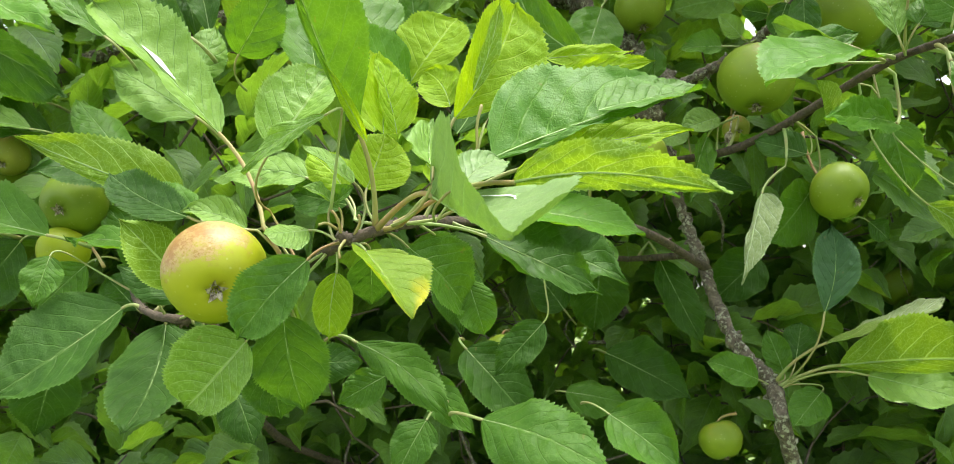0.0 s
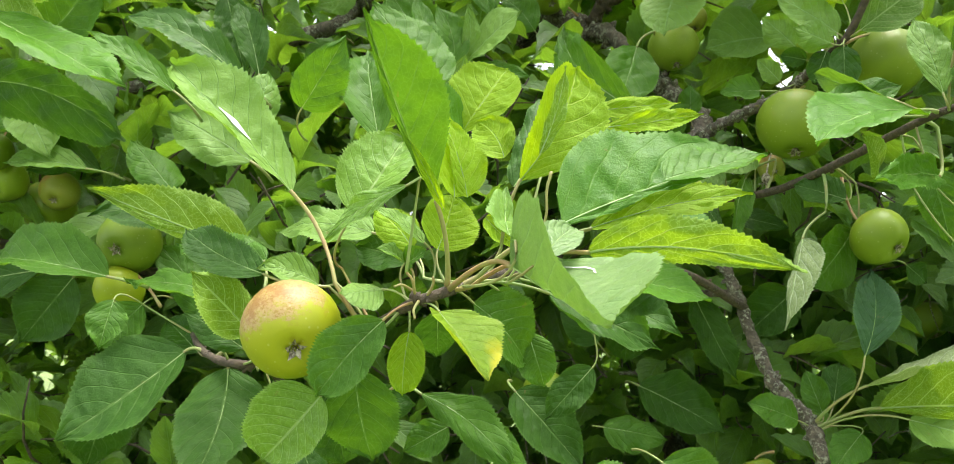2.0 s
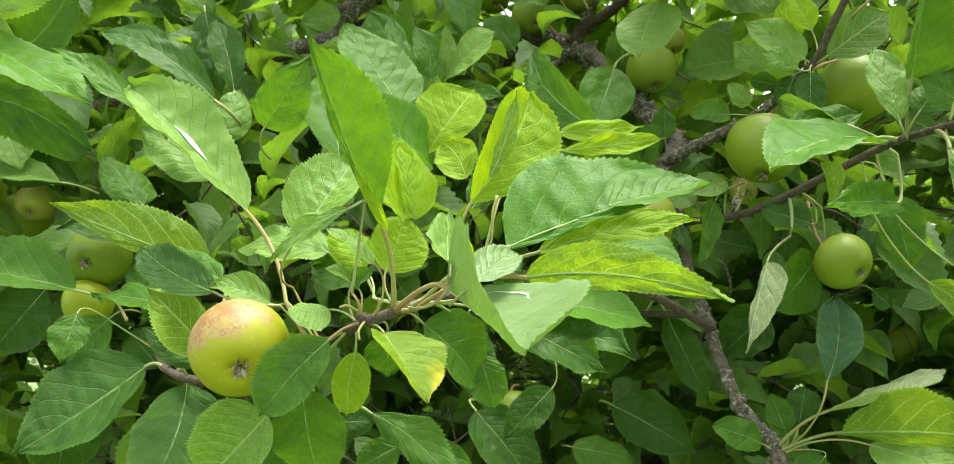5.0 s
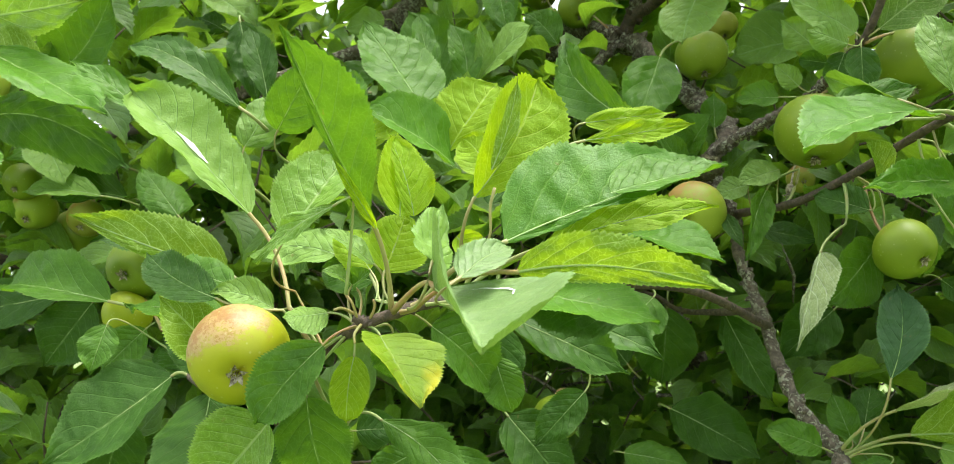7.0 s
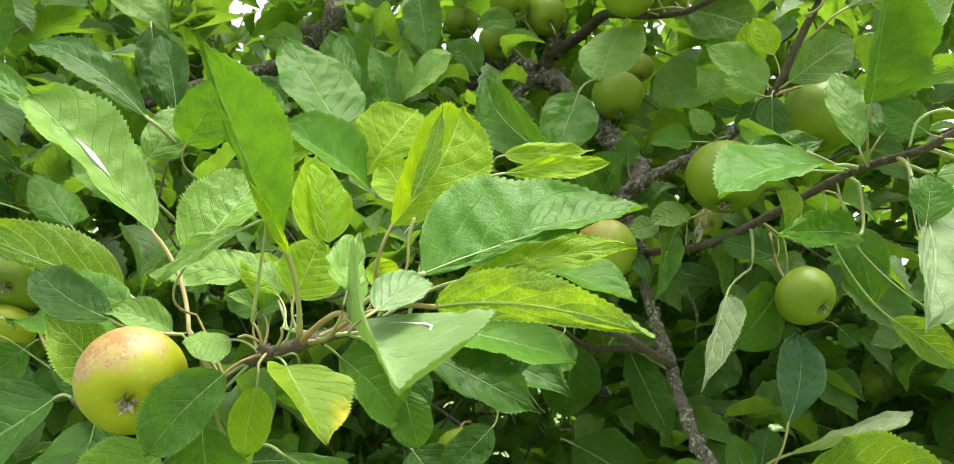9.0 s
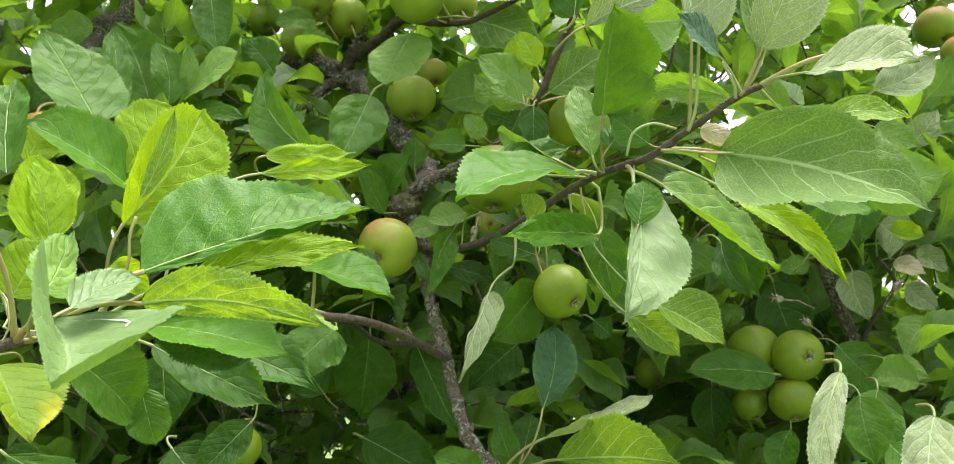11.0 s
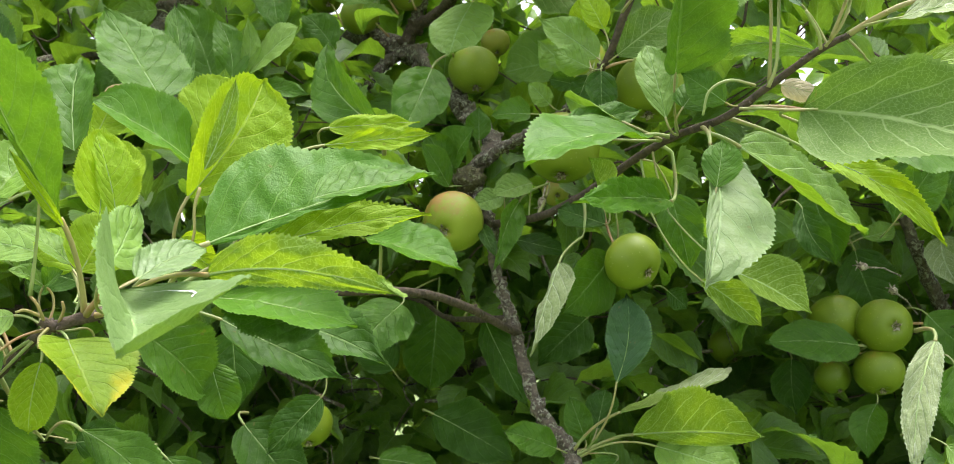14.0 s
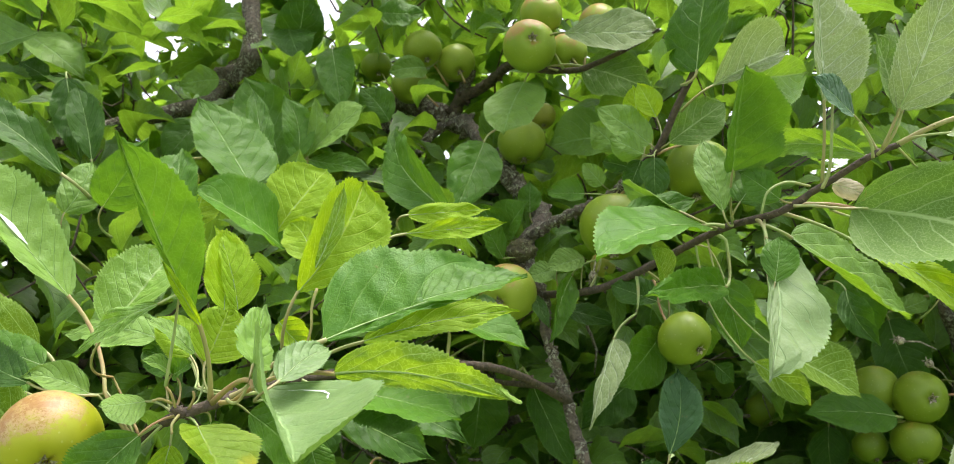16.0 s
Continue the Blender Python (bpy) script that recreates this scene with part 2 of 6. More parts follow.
def apple_material(name, green, shade, blush, reach, russet, gloss=0.36):
    """Apple skin: green ground, pale dots, a blush from the stalk end down and corky russet over part of it."""
    m, nodes, links = fresh(name)
    nt = m.node_tree
    tex = nodes.new("ShaderNodeTexCoord")
    where = tex.outputs["Object"]
    chance = nodes.new("ShaderNodeObjectInfo").outputs["Random"]
    shift = nodes.new("ShaderNodeVectorMath")
    shift.operation = "ADD"
    links.new(where, shift.inputs[0])
    links.new(chance, shift.inputs[1])
    big = noise_node(nt, shift.outputs[0], 38, 3)
    streak = noise_node(nt, shift.outputs[0], 160, 4, 0.7)
    col = mix_node(nt, math_node(nt, "MULTIPLY_ADD", big, 0.9, math_node(nt, "MULTIPLY_ADD", chance, 0.5, -0.25)), shade, green)
    turned = nodes.new("ShaderNodeVectorMath")
    turned.operation = "DOT_PRODUCT"
    links.new(nodes.new("ShaderNodeNewGeometry").outputs["True Normal"], turned.inputs[0])
    turned.inputs[1].default_value = (-0.28, -0.25, 0.92)
    half = math_node(nt, "MULTIPLY_ADD", turned.outputs["Value"], 0.5, 0.5)
    high = math_node(nt, "ADD", half, math_node(nt, "MULTIPLY", math_node(nt, "SUBTRACT", big, 0.5), 0.9))
    flush = step_node(nt, math_node(nt, "MULTIPLY_ADD", math_node(nt, "SUBTRACT", streak, 0.5), 0.7, high), 1.18 - reach, 1.55 - reach)
    col = mix_node(nt, math_node(nt, "MULTIPLY", flush, 0.8), col, blush)
    if russet:
        # a corky band with ragged margins below the flush
        speck = step_node(nt, noise_node(nt, shift.outputs[0], 620, 4, 0.8), 0.36, 0.56)
        wave = math_node(nt, "ADD", high, math_node(nt, "MULTIPLY", math_node(nt, "SUBTRACT", streak, 0.5), 0.45))
        zone = math_node(nt, "MULTIPLY", step_node(nt, wave, 0.66, 0.78), step_node(nt, wave, 0.84, 0.98, 1.0, 0.25))
        col = mix_node(nt, math_node(nt, "MULTIPLY", math_node(nt, "MULTIPLY", zone, speck), russet), col, (0.36, 0.25, 0.11))
        low = math_node(nt, "MULTIPLY", step_node(nt, big, 0.52, 0.7), step_node(nt, high, 0.2, 0.55, 1.0, 0.0))
        col = mix_node(nt, math_node(nt, "MULTIPLY", low, 0.35), col, (0.30, 0.10, 0.03))
    dots = nodes.new("ShaderNodeTexVoronoi")
    dots.inputs["Scale"].default_value = 190
    links.new(shift.outputs[0], dots.inputs["Vector"])
    col = mix_node(nt, step_node(nt, dots.outputs["Distance"], 0.08, 0.18, 0.25, 0.0), col, (0.46, 0.50, 0.24))
    bump = nodes.new("ShaderNodeBump")
    bump.inputs["Strength"].default_value, bump.inputs["Distance"].default_value = 0.12, 0.001
    links.new(streak, bump.inputs["Height"])
    body = nodes.new("ShaderNodeBsdfPrincipled")
    links.new(col, body.inputs["Base Color"])
    links.new(bump.outputs["Normal"], body.inputs["Normal"])
    links.new(math_node(nt, "MULTIPLY_ADD", streak, 0.2, gloss), body.inputs["Roughness"])
    body.inputs["Specular IOR Level"].default_value = 0.38
    body.inputs["Subsurface Weight"].default_value = 0.08
    body.inputs["Subsurface Radius"].default_value = (0.004, 0.005, 0.001)
    links.new(body.outputs[0], nodes["Material Output"].inputs["Surface"])
    return m


SKINS = {
    "green": apple_material("apple_green", (0.205, 0.285, 0.013), (0.100, 0.170, 0.008), (0.27, 0.22, 0.03), 0.26, 0),
    "pale": apple_material("apple_pale_blush", (0.31, 0.39, 0.038), (0.20, 0.30, 0.022), (0.42, 0.20, 0.08), 0.58, 0),
    "russet": apple_material("apple_russet", (0.32, 0.34, 0.006), (0.20, 0.25, 0.005), (0.20, 0.055, 0.016), 0.57, 0.8),
    "light": apple_material("apple_light_green", (0.29, 0.37, 0.035), (0.18, 0.27, 0.02), (0.34, 0.27, 0.05), 0.25, 0),
    "red": apple_material("apple_red_cheek", (0.34, 0.33, 0.05), (0.24, 0.28, 0.04), (0.38, 0.14, 0.04), 0.5, 0),
    "yellow": apple_material("apple_yellow", (0.37, 0.41, 0.008), (0.25, 0.32, 0.008), (0.38, 0.33, 0.02), 0.3, 0),
}


def grass_material():
    m, nodes, links = fresh("rough_grass")
    nt = m.node_tree
    where = nodes.new("ShaderNodeTexCoord").outputs["Object"]
    col = mix_node(nt, noise_node(nt, where, 1.3, 6), (0.085, 0.16, 0.030), (0.20, 0.27, 0.075))
    col = mix_node(nt, step_node(nt, noise_node(nt, where, 60, 4), 0.5, 0.75), col, (0.20, 0.20, 0.08))
    bump = nodes.new("ShaderNodeBump")
    bump.inputs["Strength"].default_value, bump.inputs["Distance"].default_value = 0.8, 0.05
    links.new(noise_node(nt, where, 45, 5), bump.inputs["Height"])
    body = nodes.new("ShaderNodeBsdfPrincipled")
    body.inputs["Roughness"].default_value = 0.9
    links.new(col, body.inputs["Base Color"])
    links.new(bump.outputs["Normal"], body.inputs["Normal"])
    links.new(body.outputs[0], nodes["Material Output"].inputs["Surface"])
    return m


# ---- building helpers ----
ORIGIN = {}
WOOD = []
OPEN = []  # things that hang clear: the mass of leaves keeps out of the way before them


def part(name, verts, faces, mats, parent, origin, label="", uvs=None, slots=None, smooth=True):
    """One mesh object under parent (or top-level), from points in world space, with its origin at origin."""
    o = Vector(origin)
    me = bpy.data.meshes.new(name)
    me.from_pydata([tuple(Vector(p) - o) for p in verts], [], faces)
    for m in mats:
        me.materials.append(m)
    if slots:
        me.polygons.foreach_set("material_index", slots)
    if smooth:
        me.polygons.foreach_set("use_smooth", [True] * len(me.polygons))
    if uvs is not None:
        layer = me.uv_layers.new(name="leaf")
        flat = np.array([uvs[lp.vertex_index] for lp in me.loops], dtype=np.float32).ravel()
        layer.data.foreach_set("uv", flat)
    me.update()
    ob = new(name, me)
    ORIGIN[ob] = o
    if parent:
        ob.parent = parent
        ob.location = o - ORIGIN[parent]
    else:
        ob.location = o
    if label:
        ob["label"] = label
    return ob


def tube(points, radii, sides=8, rough=0.0, seed=0, verts=None, faces=None, caps=True):
    """Rings along a smooth line through points; rough gives knots and swellings."""
    verts = [] if verts is None else verts
    faces = [] if faces is None else faces
    start = len(verts)
    pts = [Vector(p) for p in points]
    for i, p in enumerate(pts):
        d = (pts[min(i + 1, len(pts) - 1)] - pts[max(i - 1, 0)]).normalized()
        a = d.cross(Vector((0.31, 0.22, 0.92)))
        a = (a if a.length > 0.1 else d.cross(Vector((1, 0, 0)))).normalized()
        b = d.cross(a)
        for k in range(sides):
            w = 2 * math.pi * k / sides
            q = a * math.cos(w) + b * math.sin(w)
            r = radii[i]
            if rough:
                r *= 1 + rough * noise.noise((p + q * radii[i]) * (0.55 / radii[i]) + Vector((seed, 0, 0)))
            verts.append(p + q * r)
    for i in range(len(pts) - 1):
        for k in range(sides):
            a, b = start + i * sides + k, start + i * sides + (k + 1) % sides
            faces.append((a, b, b + sides, a + sides))
    if caps:
        faces.append(tuple(start + k for k in range(sides))[::-1])
        faces.append(tuple(start + (len(pts) - 1) * sides + k for k in range(sides)))
    return verts, faces


def spline(points, per=6):
    """A Catmull-Rom line through the points."""
    p = [Vector(q) for q in points]
    p = [2 * p[0] - p[1]] + p + [2 * p[-1] - p[-2]]
    out = []
    for i in range(1, len(p) - 2):
        a, b, c, d = p[i - 1:i + 3]
        for k in range(per):
            t = k / per
            out.append(0.5 * (2 * b + (c - a) * t + (2 * a - 5 * b + 4 * c - d) * t * t + (3 * b - a - 3 * c + d) * t ** 3))
    out.append(p[-2])
    return out


def branch(name, points, r0, r1, mat, parent, label="", rough=0.3, per=7, sides=12):
    line = spline(points, per)
    n = len(line) - 1
    radii = [r0 + (r1 - r0) * i / n for i in range(n + 1)]
    v, f = tube(line, radii, sides, rough, seed=len(line) + r0 * 900)
    # small buds and scars along the wood
    rnd = random.Random(int(r0 * 1e5) + n)
    for _ in range(n // 3):
        i = rnd.randrange(1, n)
        d = Vector((rnd.uniform(-1, 1), rnd.uniform(-1, 1), rnd.uniform(-1, 1))).normalized()
        p = line[i] + d * radii[i] * 0.6
        tube([p, p + d * radii[i] * 0.7, p + d * radii[i] * 1.15], [radii[i] * 0.5, radii[i] * 0.38, radii[i] * 0.1], 6, 0.2, i, v, f)
    WOOD.extend(line)
    OPEN.extend((q, max(0.015, 1.3 * r)) for q, r in zip(line, radii) if 0.7 < q.y < 1.2 or r > 0.006 and q.y < 1.4 and q.z > 1.5)
    return part(name, v, f, [mat], parent, points[0], label)


def profile(u, widest=0.42, b=0.95):
    a = b * widest / (1 - widest)
    top = widest ** a * (1 - widest) ** b
    return (max(u, 1e-6) ** a * max(1 - u, 0) ** b) / top


def blade(u, widest, b, cusp):
    """Half-width of a blade whose rounded end runs out into a short point."""
    return max(profile(min(1.0, u / (1 - cusp)), widest, b), 1.9 * (1 - u) if u > 1 - 2.2 * cusp and cusp else 0)


ROWS_LEAF, COLS = 64, 7


def leaf(owner, base, tip, root, width, face, left, right, bend, sway, look_name, stalk=None, scar=(), widest=None, blunt=None, wild=1.0, right_share=1.0, left_share=1.0, form=None, right_blade=None):
    """A serrated apple leaf from base to tip, its face turned along face; left and right fold the halves (degrees).
    form: twist (degrees), curl of the right and of the left margin, and droop of the tip, for leaves of a known shape.
    right_blade: where the right half is widest and how blunt it ends, if it differs from the left."""
    base, tip, root, face = Vector(base), Vector(tip), Vector(root), Vector(face)
    axis = tip - base
    length = axis.length
    axis.normalize()
    n = (face - axis * face.dot(axis)).normalized()
    s = axis.cross(n)
    rnd = random.Random(int(abs(base.x * 7919 + base.z * 6101 + tip.y * 4513) * 1000))
    ph, amp = rnd.uniform(0, 6.3), rnd.uniform(0.016, 0.042)
    widest, blunt = widest or rnd.uniform(0.38, 0.5), blunt or rnd.uniform(0.65, 0.95)
    ph2, waves = rnd.uniform(0, 6.3), rnd.uniform(1.6, 2.8)
    if form:
        wild, amp = 0.0, 0.5 * amp
    twist, left, right = radians(rnd.gauss(0, 13)) * wild, left + rnd.gauss(0, 4) * wild, right + rnd.gauss(0, 4) * wild
    seed = Vector((rnd.uniform(0, 90), rnd.uniform(0, 90), rnd.uniform(0, 90)))
    curl = (rnd.gauss(0.05, 0.28) * wild, rnd.gauss(0.05, 0.28) * wild)
    droop = rnd.uniform(0.0, 0.13) * wild
    lopsided = rnd.uniform(-0.06, 0.06)
    cusp = rnd.uniform(0.03, 0.075)
    if form:
        twist, curl, droop, lopsided, cusp = radians(form[0]), form[1:3], form[3], 0.0, 0.05
    uneven = 0.036 if form else 0.06
    verts, faces, uvs, slots, mid = [], [], [], [], []
    for i in range(ROWS_LEAF + 1):
        u = i / ROWS_LEAF
        arch = 4 * u * (1 - u)
        c = base + axis * (length * u) + n * (bend * length * arch) + s * (sway * length * arch)
        c += n * (-droop * length * u ** 3)
        c += n * (0.012 * length * noise.noise(seed + Vector((u * 3.0, 0, 0))) * arch)
        mid.append(c)
        q = twist * (u - 0.35)
        su, nu = s * math.cos(q) + n * math.sin(q), n * math.cos(q) - s * math.sin(q)
        h = 0.5 * width * blade(u, widest, blunt, cusp) * (1 + 0.07 * noise.noise(seed + Vector((0, u * 5, 3))))
        tooth = (0.0013 + 0.0011 * noise.noise(seed + Vector((u * 40, 0, 9)))) if i % 2 else -0.0005
        tooth = max(-0.03, min(0.075, tooth * min(1.0, length / 0.06) / max(0.004, 0.5 * width)))
        for j in range(-COLS, COLS + 1):
            f = j / COLS
            ang = radians(right if f > 0 else left)
            edge = abs(f)
            hh = h * (1 + lopsided * (1 if f > 0 else -1))
            if f > 0 and right_blade:
                hh *= blade(u, *right_blade, cusp) / max(1e-4, blade(u, widest, blunt, cusp))
            hh *= right_share if f > 0 else left_share
            if edge == 1:
                hh *= 1 + tooth
            p = c + su * (math.cos(ang) * f * hh) + nu * (math.sin(ang) * edge ** 1.3 * hh)
            ripple = amp * length * math.sin(waves * 6.283 * u + (ph if f > 0 else ph2)) * edge * edge * min(1, 4 * u)
            dent = curl[0 if f > 0 else 1] * hh * edge ** 3 + uneven * length * noise.noise(seed + Vector((u * 4.2, f * 1.5, 0))) * min(1, 1.6 * edge) * min(1, 5 * u)
            crinkle = 0.017 * length * noise.noise(seed + Vector((u * 15, f * 5.0, 4))) * min(1, 5 * u)
            p += nu * (ripple + dent + crinkle)
            if edge == 1 and i % 2:
                p += axis * (length / ROWS_LEAF * 0.7)
            verts.append(p)
            uvs.append((u, 0.5 + 0.5 * f))
    wide = 2 * COLS + 1
    for i in range(ROWS_LEAF):
        for j in range(wide - 1):
            a = i * wide + j
            faces.append((a, a + 1, a + 1 + wide, a + wide))
            slots.append(0)
    # midrib, then the stalk that carries the blade
    k = len(faces)
    tube([q for q in mid[:-2:3]], [(0.0007 if look_name in ("under", "silver") else 0.00045) * (1 - 0.85 * i / 20) * max(0.6, min(1.2, length / 0.1)) for i in range(len(mid[:-2:3]))], 5, 0, 0, verts, faces, False)
    slots += [3] * (len(faces) - k)
    k = len(faces)
    if (root - base).length > 1e-4:
        near = min(WOOD, key=lambda q: (q - root).length_squared)
        gap = (near - root).length
        if gap < 0.012:
            root = near
        elif gap >= 0.07:
            # no bough near: a short stalk that bends back into the leaves
            root = base - axis * 0.016 + Vector((0.006 * math.sin(base.x * 90), 0.028, -0.006))
        d = (root - base).length
        turn = base - axis * (0.45 * d)
        line = [root * ((1 - t) ** 2) + turn * (2 * t * (1 - t)) + base * (t * t) for t in [q / 8 for q in range(9)]]
        line.append(mid[1])
        if 0.012 <= gap < 0.07:
            # the stalk runs on, smoothly, to the wood that bears it
            lead = (line[1] - line[0]).normalized()
            swing = root.lerp(near, 0.45) - lead * (0.12 * (near - root).length)
            line = [near * ((1 - t) ** 2) + swing * (2 * t * (1 - t)) + root * (t * t) for t in [q / 7 for q in range(7)]] + line
        thick = 0.00108 * max(0.65, min(1.35, length / 0.09))
        n_line = len(line)
        tube(line, [thick * (1.0 + 0.45 * max(0.0, 1 - 3 * q / n_line)) for q in range(n_line)], 7, 0, 0, verts, faces, True)
        slots += [1] * (len(faces) - k)
    uvs += [(0.5, 0.5)] * (len(verts) - len(uvs))
    # a pale scar or mine, a thin strip a hair above the blade: places along and across, and its width
    k = len(faces)
    for q in range(len(scar) - 1):
        ring = []
        for (u, f, w), e in ((scar[q], -1), (scar[q], 1), (scar[q + 1], 1), (scar[q + 1], -1)):
            i, j = min(ROWS_LEAF, round(u * ROWS_LEAF)), (f + e * w + 1) * COLS
            j0 = max(0, min(2 * COLS - 1, int(j)))
            p = verts[i * wide + j0].lerp(verts[i * wide + j0 + 1], j - j0)
            ring.append(p + n * 0.0009)
        m0 = len(verts)
        verts.extend(ring)
        faces.append((m0, m0 + 1, m0 + 2, m0 + 3))
        slots.append(2)
    uvs += [(0.5, 0.5)] * (len(verts) - len(uvs))
    if base.y > 0.6:
        OPEN.append(((base + tip) / 2, 0.45 * width + 0.016))
        OPEN.append((tip.lerp(base, 0.2), 0.3 * width + 0.01))
    return part("leaf", verts, faces, [LOOKS[look_name], stalk or STALK, SLIT, RIB], owner, base, "", uvs, slots)


def apple(centre, size, eye_way, skin, stem_to, label):
    """An apple with dimples at both ends, dry sepals in the eye and a stalk to stem_to."""
    centre, way = Vector(centre), Vector(eye_way).normalized()
    turn = (-way).to_track_quat("Z", "Y").to_matrix()
    rnd = random.Random(int(abs(centre.x * 991 + centre.z * 577) * 1000))
    lean, tall = rnd.uniform(0, 6.28), rnd.uniform(0.86, 0.94)
    R = size / 2
    if centre.y > 0.6:
        OPEN.append((centre, R * 1.2))
    verts, faces = [], []
    rings, sides = 26, 36

    def surface(th, w):
        sx = math.sin(th)
        r = R * (sx ** 0.92) * (1.0 + 0.05 * math.cos(th)) * (1 + 0.012 * math.cos(5 * w) * (1 - math.cos(th)) / 2 + 0.018 * math.cos(w - lean))
        z = R * tall * math.cos(th)
        if math.cos(th) > 0:
            z -= 0.42 * R * math.exp(-(sx / 0.30) ** 2)
        else:
            z += 0.15 * R * math.exp(-(sx / 0.24) ** 2) * (1 + 0.1 * math.cos(5 * w))
        return Vector((r * math.cos(w), r * math.sin(w), z))

    for i in range(rings + 1):
        th = math.pi * min(max(i / rings, 0.004), 0.996)
        for k in range(sides):
            verts.append(surface(th, 2 * math.pi * k / sides))
    for i in range(rings):
        for k in range(sides):
            a, b = i * sides + k, i * sides + (k + 1) % sides
            faces.append((a, a + sides, b + sides, b))
    me = bpy.data.meshes.new("apple")
    me.from_pydata([tuple(v) for v in verts], [], faces)
    me.materials.append(SKINS[skin])
    me.polygons.foreach_set("use_smooth", [True] * len(me.polygons))
    me.update()
    ob = tagged(new("apple", me), label, "apple", "apples on the tree")
    ob.matrix_basis = Matrix.Translation(centre) @ turn.to_4x4()
    ORIGIN[ob] = Vector((0, 0, 0))
    # dry sepals stand round the eye
    v, f = [], []
    low = surface(math.pi * 0.995, 0).z
    for k in range(5):
        w = 2 * math.pi * (k + 0.15 * rnd.random()) / 5
        o, t = Vector((math.cos(w), math.sin(w), 0)), Vector((-math.sin(w), math.cos(w), 0))
        b0 = o * (0.06 * R) + Vector((0, 0, low))
        m1 = o * (0.12 * R) + Vector((0, 0, low - 0.15 * R))
        e1 = o * ((0.17 + 0.10 * rnd.random()) * R) + Vector((0, 0, low - 0.17 * R)) + t * (0.05 * R)
        i = len(v)
        v += [b0 - t * 0.07 * R, b0 + t * 0.07 * R, m1 - t * 0.06 * R, m1 + t * 0.06 * R, e1]
        f += [(i, i + 1, i + 3, i + 2), (i + 2, i + 3, i + 4)]
        s0 = o * 0.03 * R + Vector((0, 0, low))
        tube([s0, s0 + o * 0.03 * R + Vector((0, 0, -0.2 * R))], [0.010 * R, 0.006 * R], 4, 0, 0, v, f)
    part("calyx", v, f, [SEPAL], ob, (0, 0, 0), "dry brown sepals in the eye")
    # stalk, in the apple's own space
    top = surface(math.pi * 0.01, 0) - Vector((0, 0, 0.06 * R))
    end = turn.inverted() @ (Vector(stem_to) - centre)
    bow = top + Vector((0, 0, min(1.0, 0.6 * (end - top).length / R) * R))
    line = [top * ((1 - t) ** 2) + bow * (2 * t * (1 - t)) + end * (t * t) for t in [q / 8 for q in range(9)]]
    v, f = tube(line, [0.0013] * 8 + [0.0018], 7, 0.15)
    part("stalk", v, f, [STALK_RED], ob, (0, 0, 0), "thin woody stalk")
    return ob


def fruitlet(owner, root, end):
    """A shrivelled brown fruitlet on a thin stalk, its dry sepals standing out."""
    root, end = Vector(root), Vector(end)
    d = (end - root).normalized()
    line = [root, root.lerp(end, 0.5) + Vector((0, 0, 0.004)), end, end + d * 0.003, end + d * 0.007, end + d * 0.011, end + d * 0.013]
    v, f = tube(line, [0.0008, 0.0008, 0.001, 0.0036, 0.0048, 0.0034, 0.0012], 9, 0.3, end.x * 50)
    a = d.cross(Vector((0.3, 0.2, 0.9))).normalized()
    c = d.cross(a)
    for k in range(5):
        o = a * math.cos(k * 1.257) + c * math.sin(k * 1.257)
        p = end + d * 0.012
        tube([p + o * 0.001, p + o * 0.003 + d * 0.003, p + o * 0.006 + d * 0.004], [0.0009, 0.0008, 0.0003], 4, 0, 0, v, f)
    return part("dry_fruitlet", v, f, [SEPAL], owner, root, "shrivelled brown fruitlet")


# ---- ground ----
gv, gf, N = [], [], 40
for i in range(N + 1):
    for j in range(N + 1):
        x, y = [math.copysign(abs(2 * q / N - 1) ** 3, 2 * q / N - 1) * 400 for q in (i, j)]
        gv.append((x, y + 1.5, 0.04 * noise.noise(Vector((x, y, 0)) * 0.7) - 0.02))
for i in range(N):
    for j in range(N):
        a = i * (N + 1) + j
        gf.append((a, a + N + 1, a + N + 2, a + 1))
ground = part("ground", gv, gf, [grass_material()], None, (0, 0, 0))
tagged(ground, "rough green grass under the apple tree", "ground", kind="structure")

# ---- the tree's wood ----
tree = new("apple_tree")
tree.location = (0.35, 1.75, 0.0)
tree.empty_display_size = 0.2
ORIGIN[tree] = Vector(tree.location)
tagged(tree, "leafy apple tree with unripe fruit and lichened branches", "tree")
trunk = branch("trunk", [(0.35, 1.75, -0.05), (0.36, 1.74, 0.4), (0.33, 1.72, 0.85), (0.30, 1.66, 1.2)], 0.11, 0.075, BARK, tree, "grey lichened trunk", 0.25, 8, 20)
limb = branch("limb", [(0.3, 1.66, 1.15), (0.12, 1.75, 1.6), (-0.04, 1.6, 1.9), (0.022, 1.360, 2.012), (0.055, 1.310, 1.991), (0.081, 1.290, 1.976), (0.104, 1.270, 1.961), (0.137, 1.220, 1.927), (0.178, 1.140, 1.851), (0.198, 1.100, 1.816), (0.221, 1.060, 1.781), (0.214, 1.030, 1.757), (0.197, 1.000, 1.734), (0.201, 0.985, 1.705), (0.217, 0.980, 1.668)], 0.02, 0.0065, BARK, tree, "dark grey limb crusted with lichen", rough=0.55, per=10, sides=14)
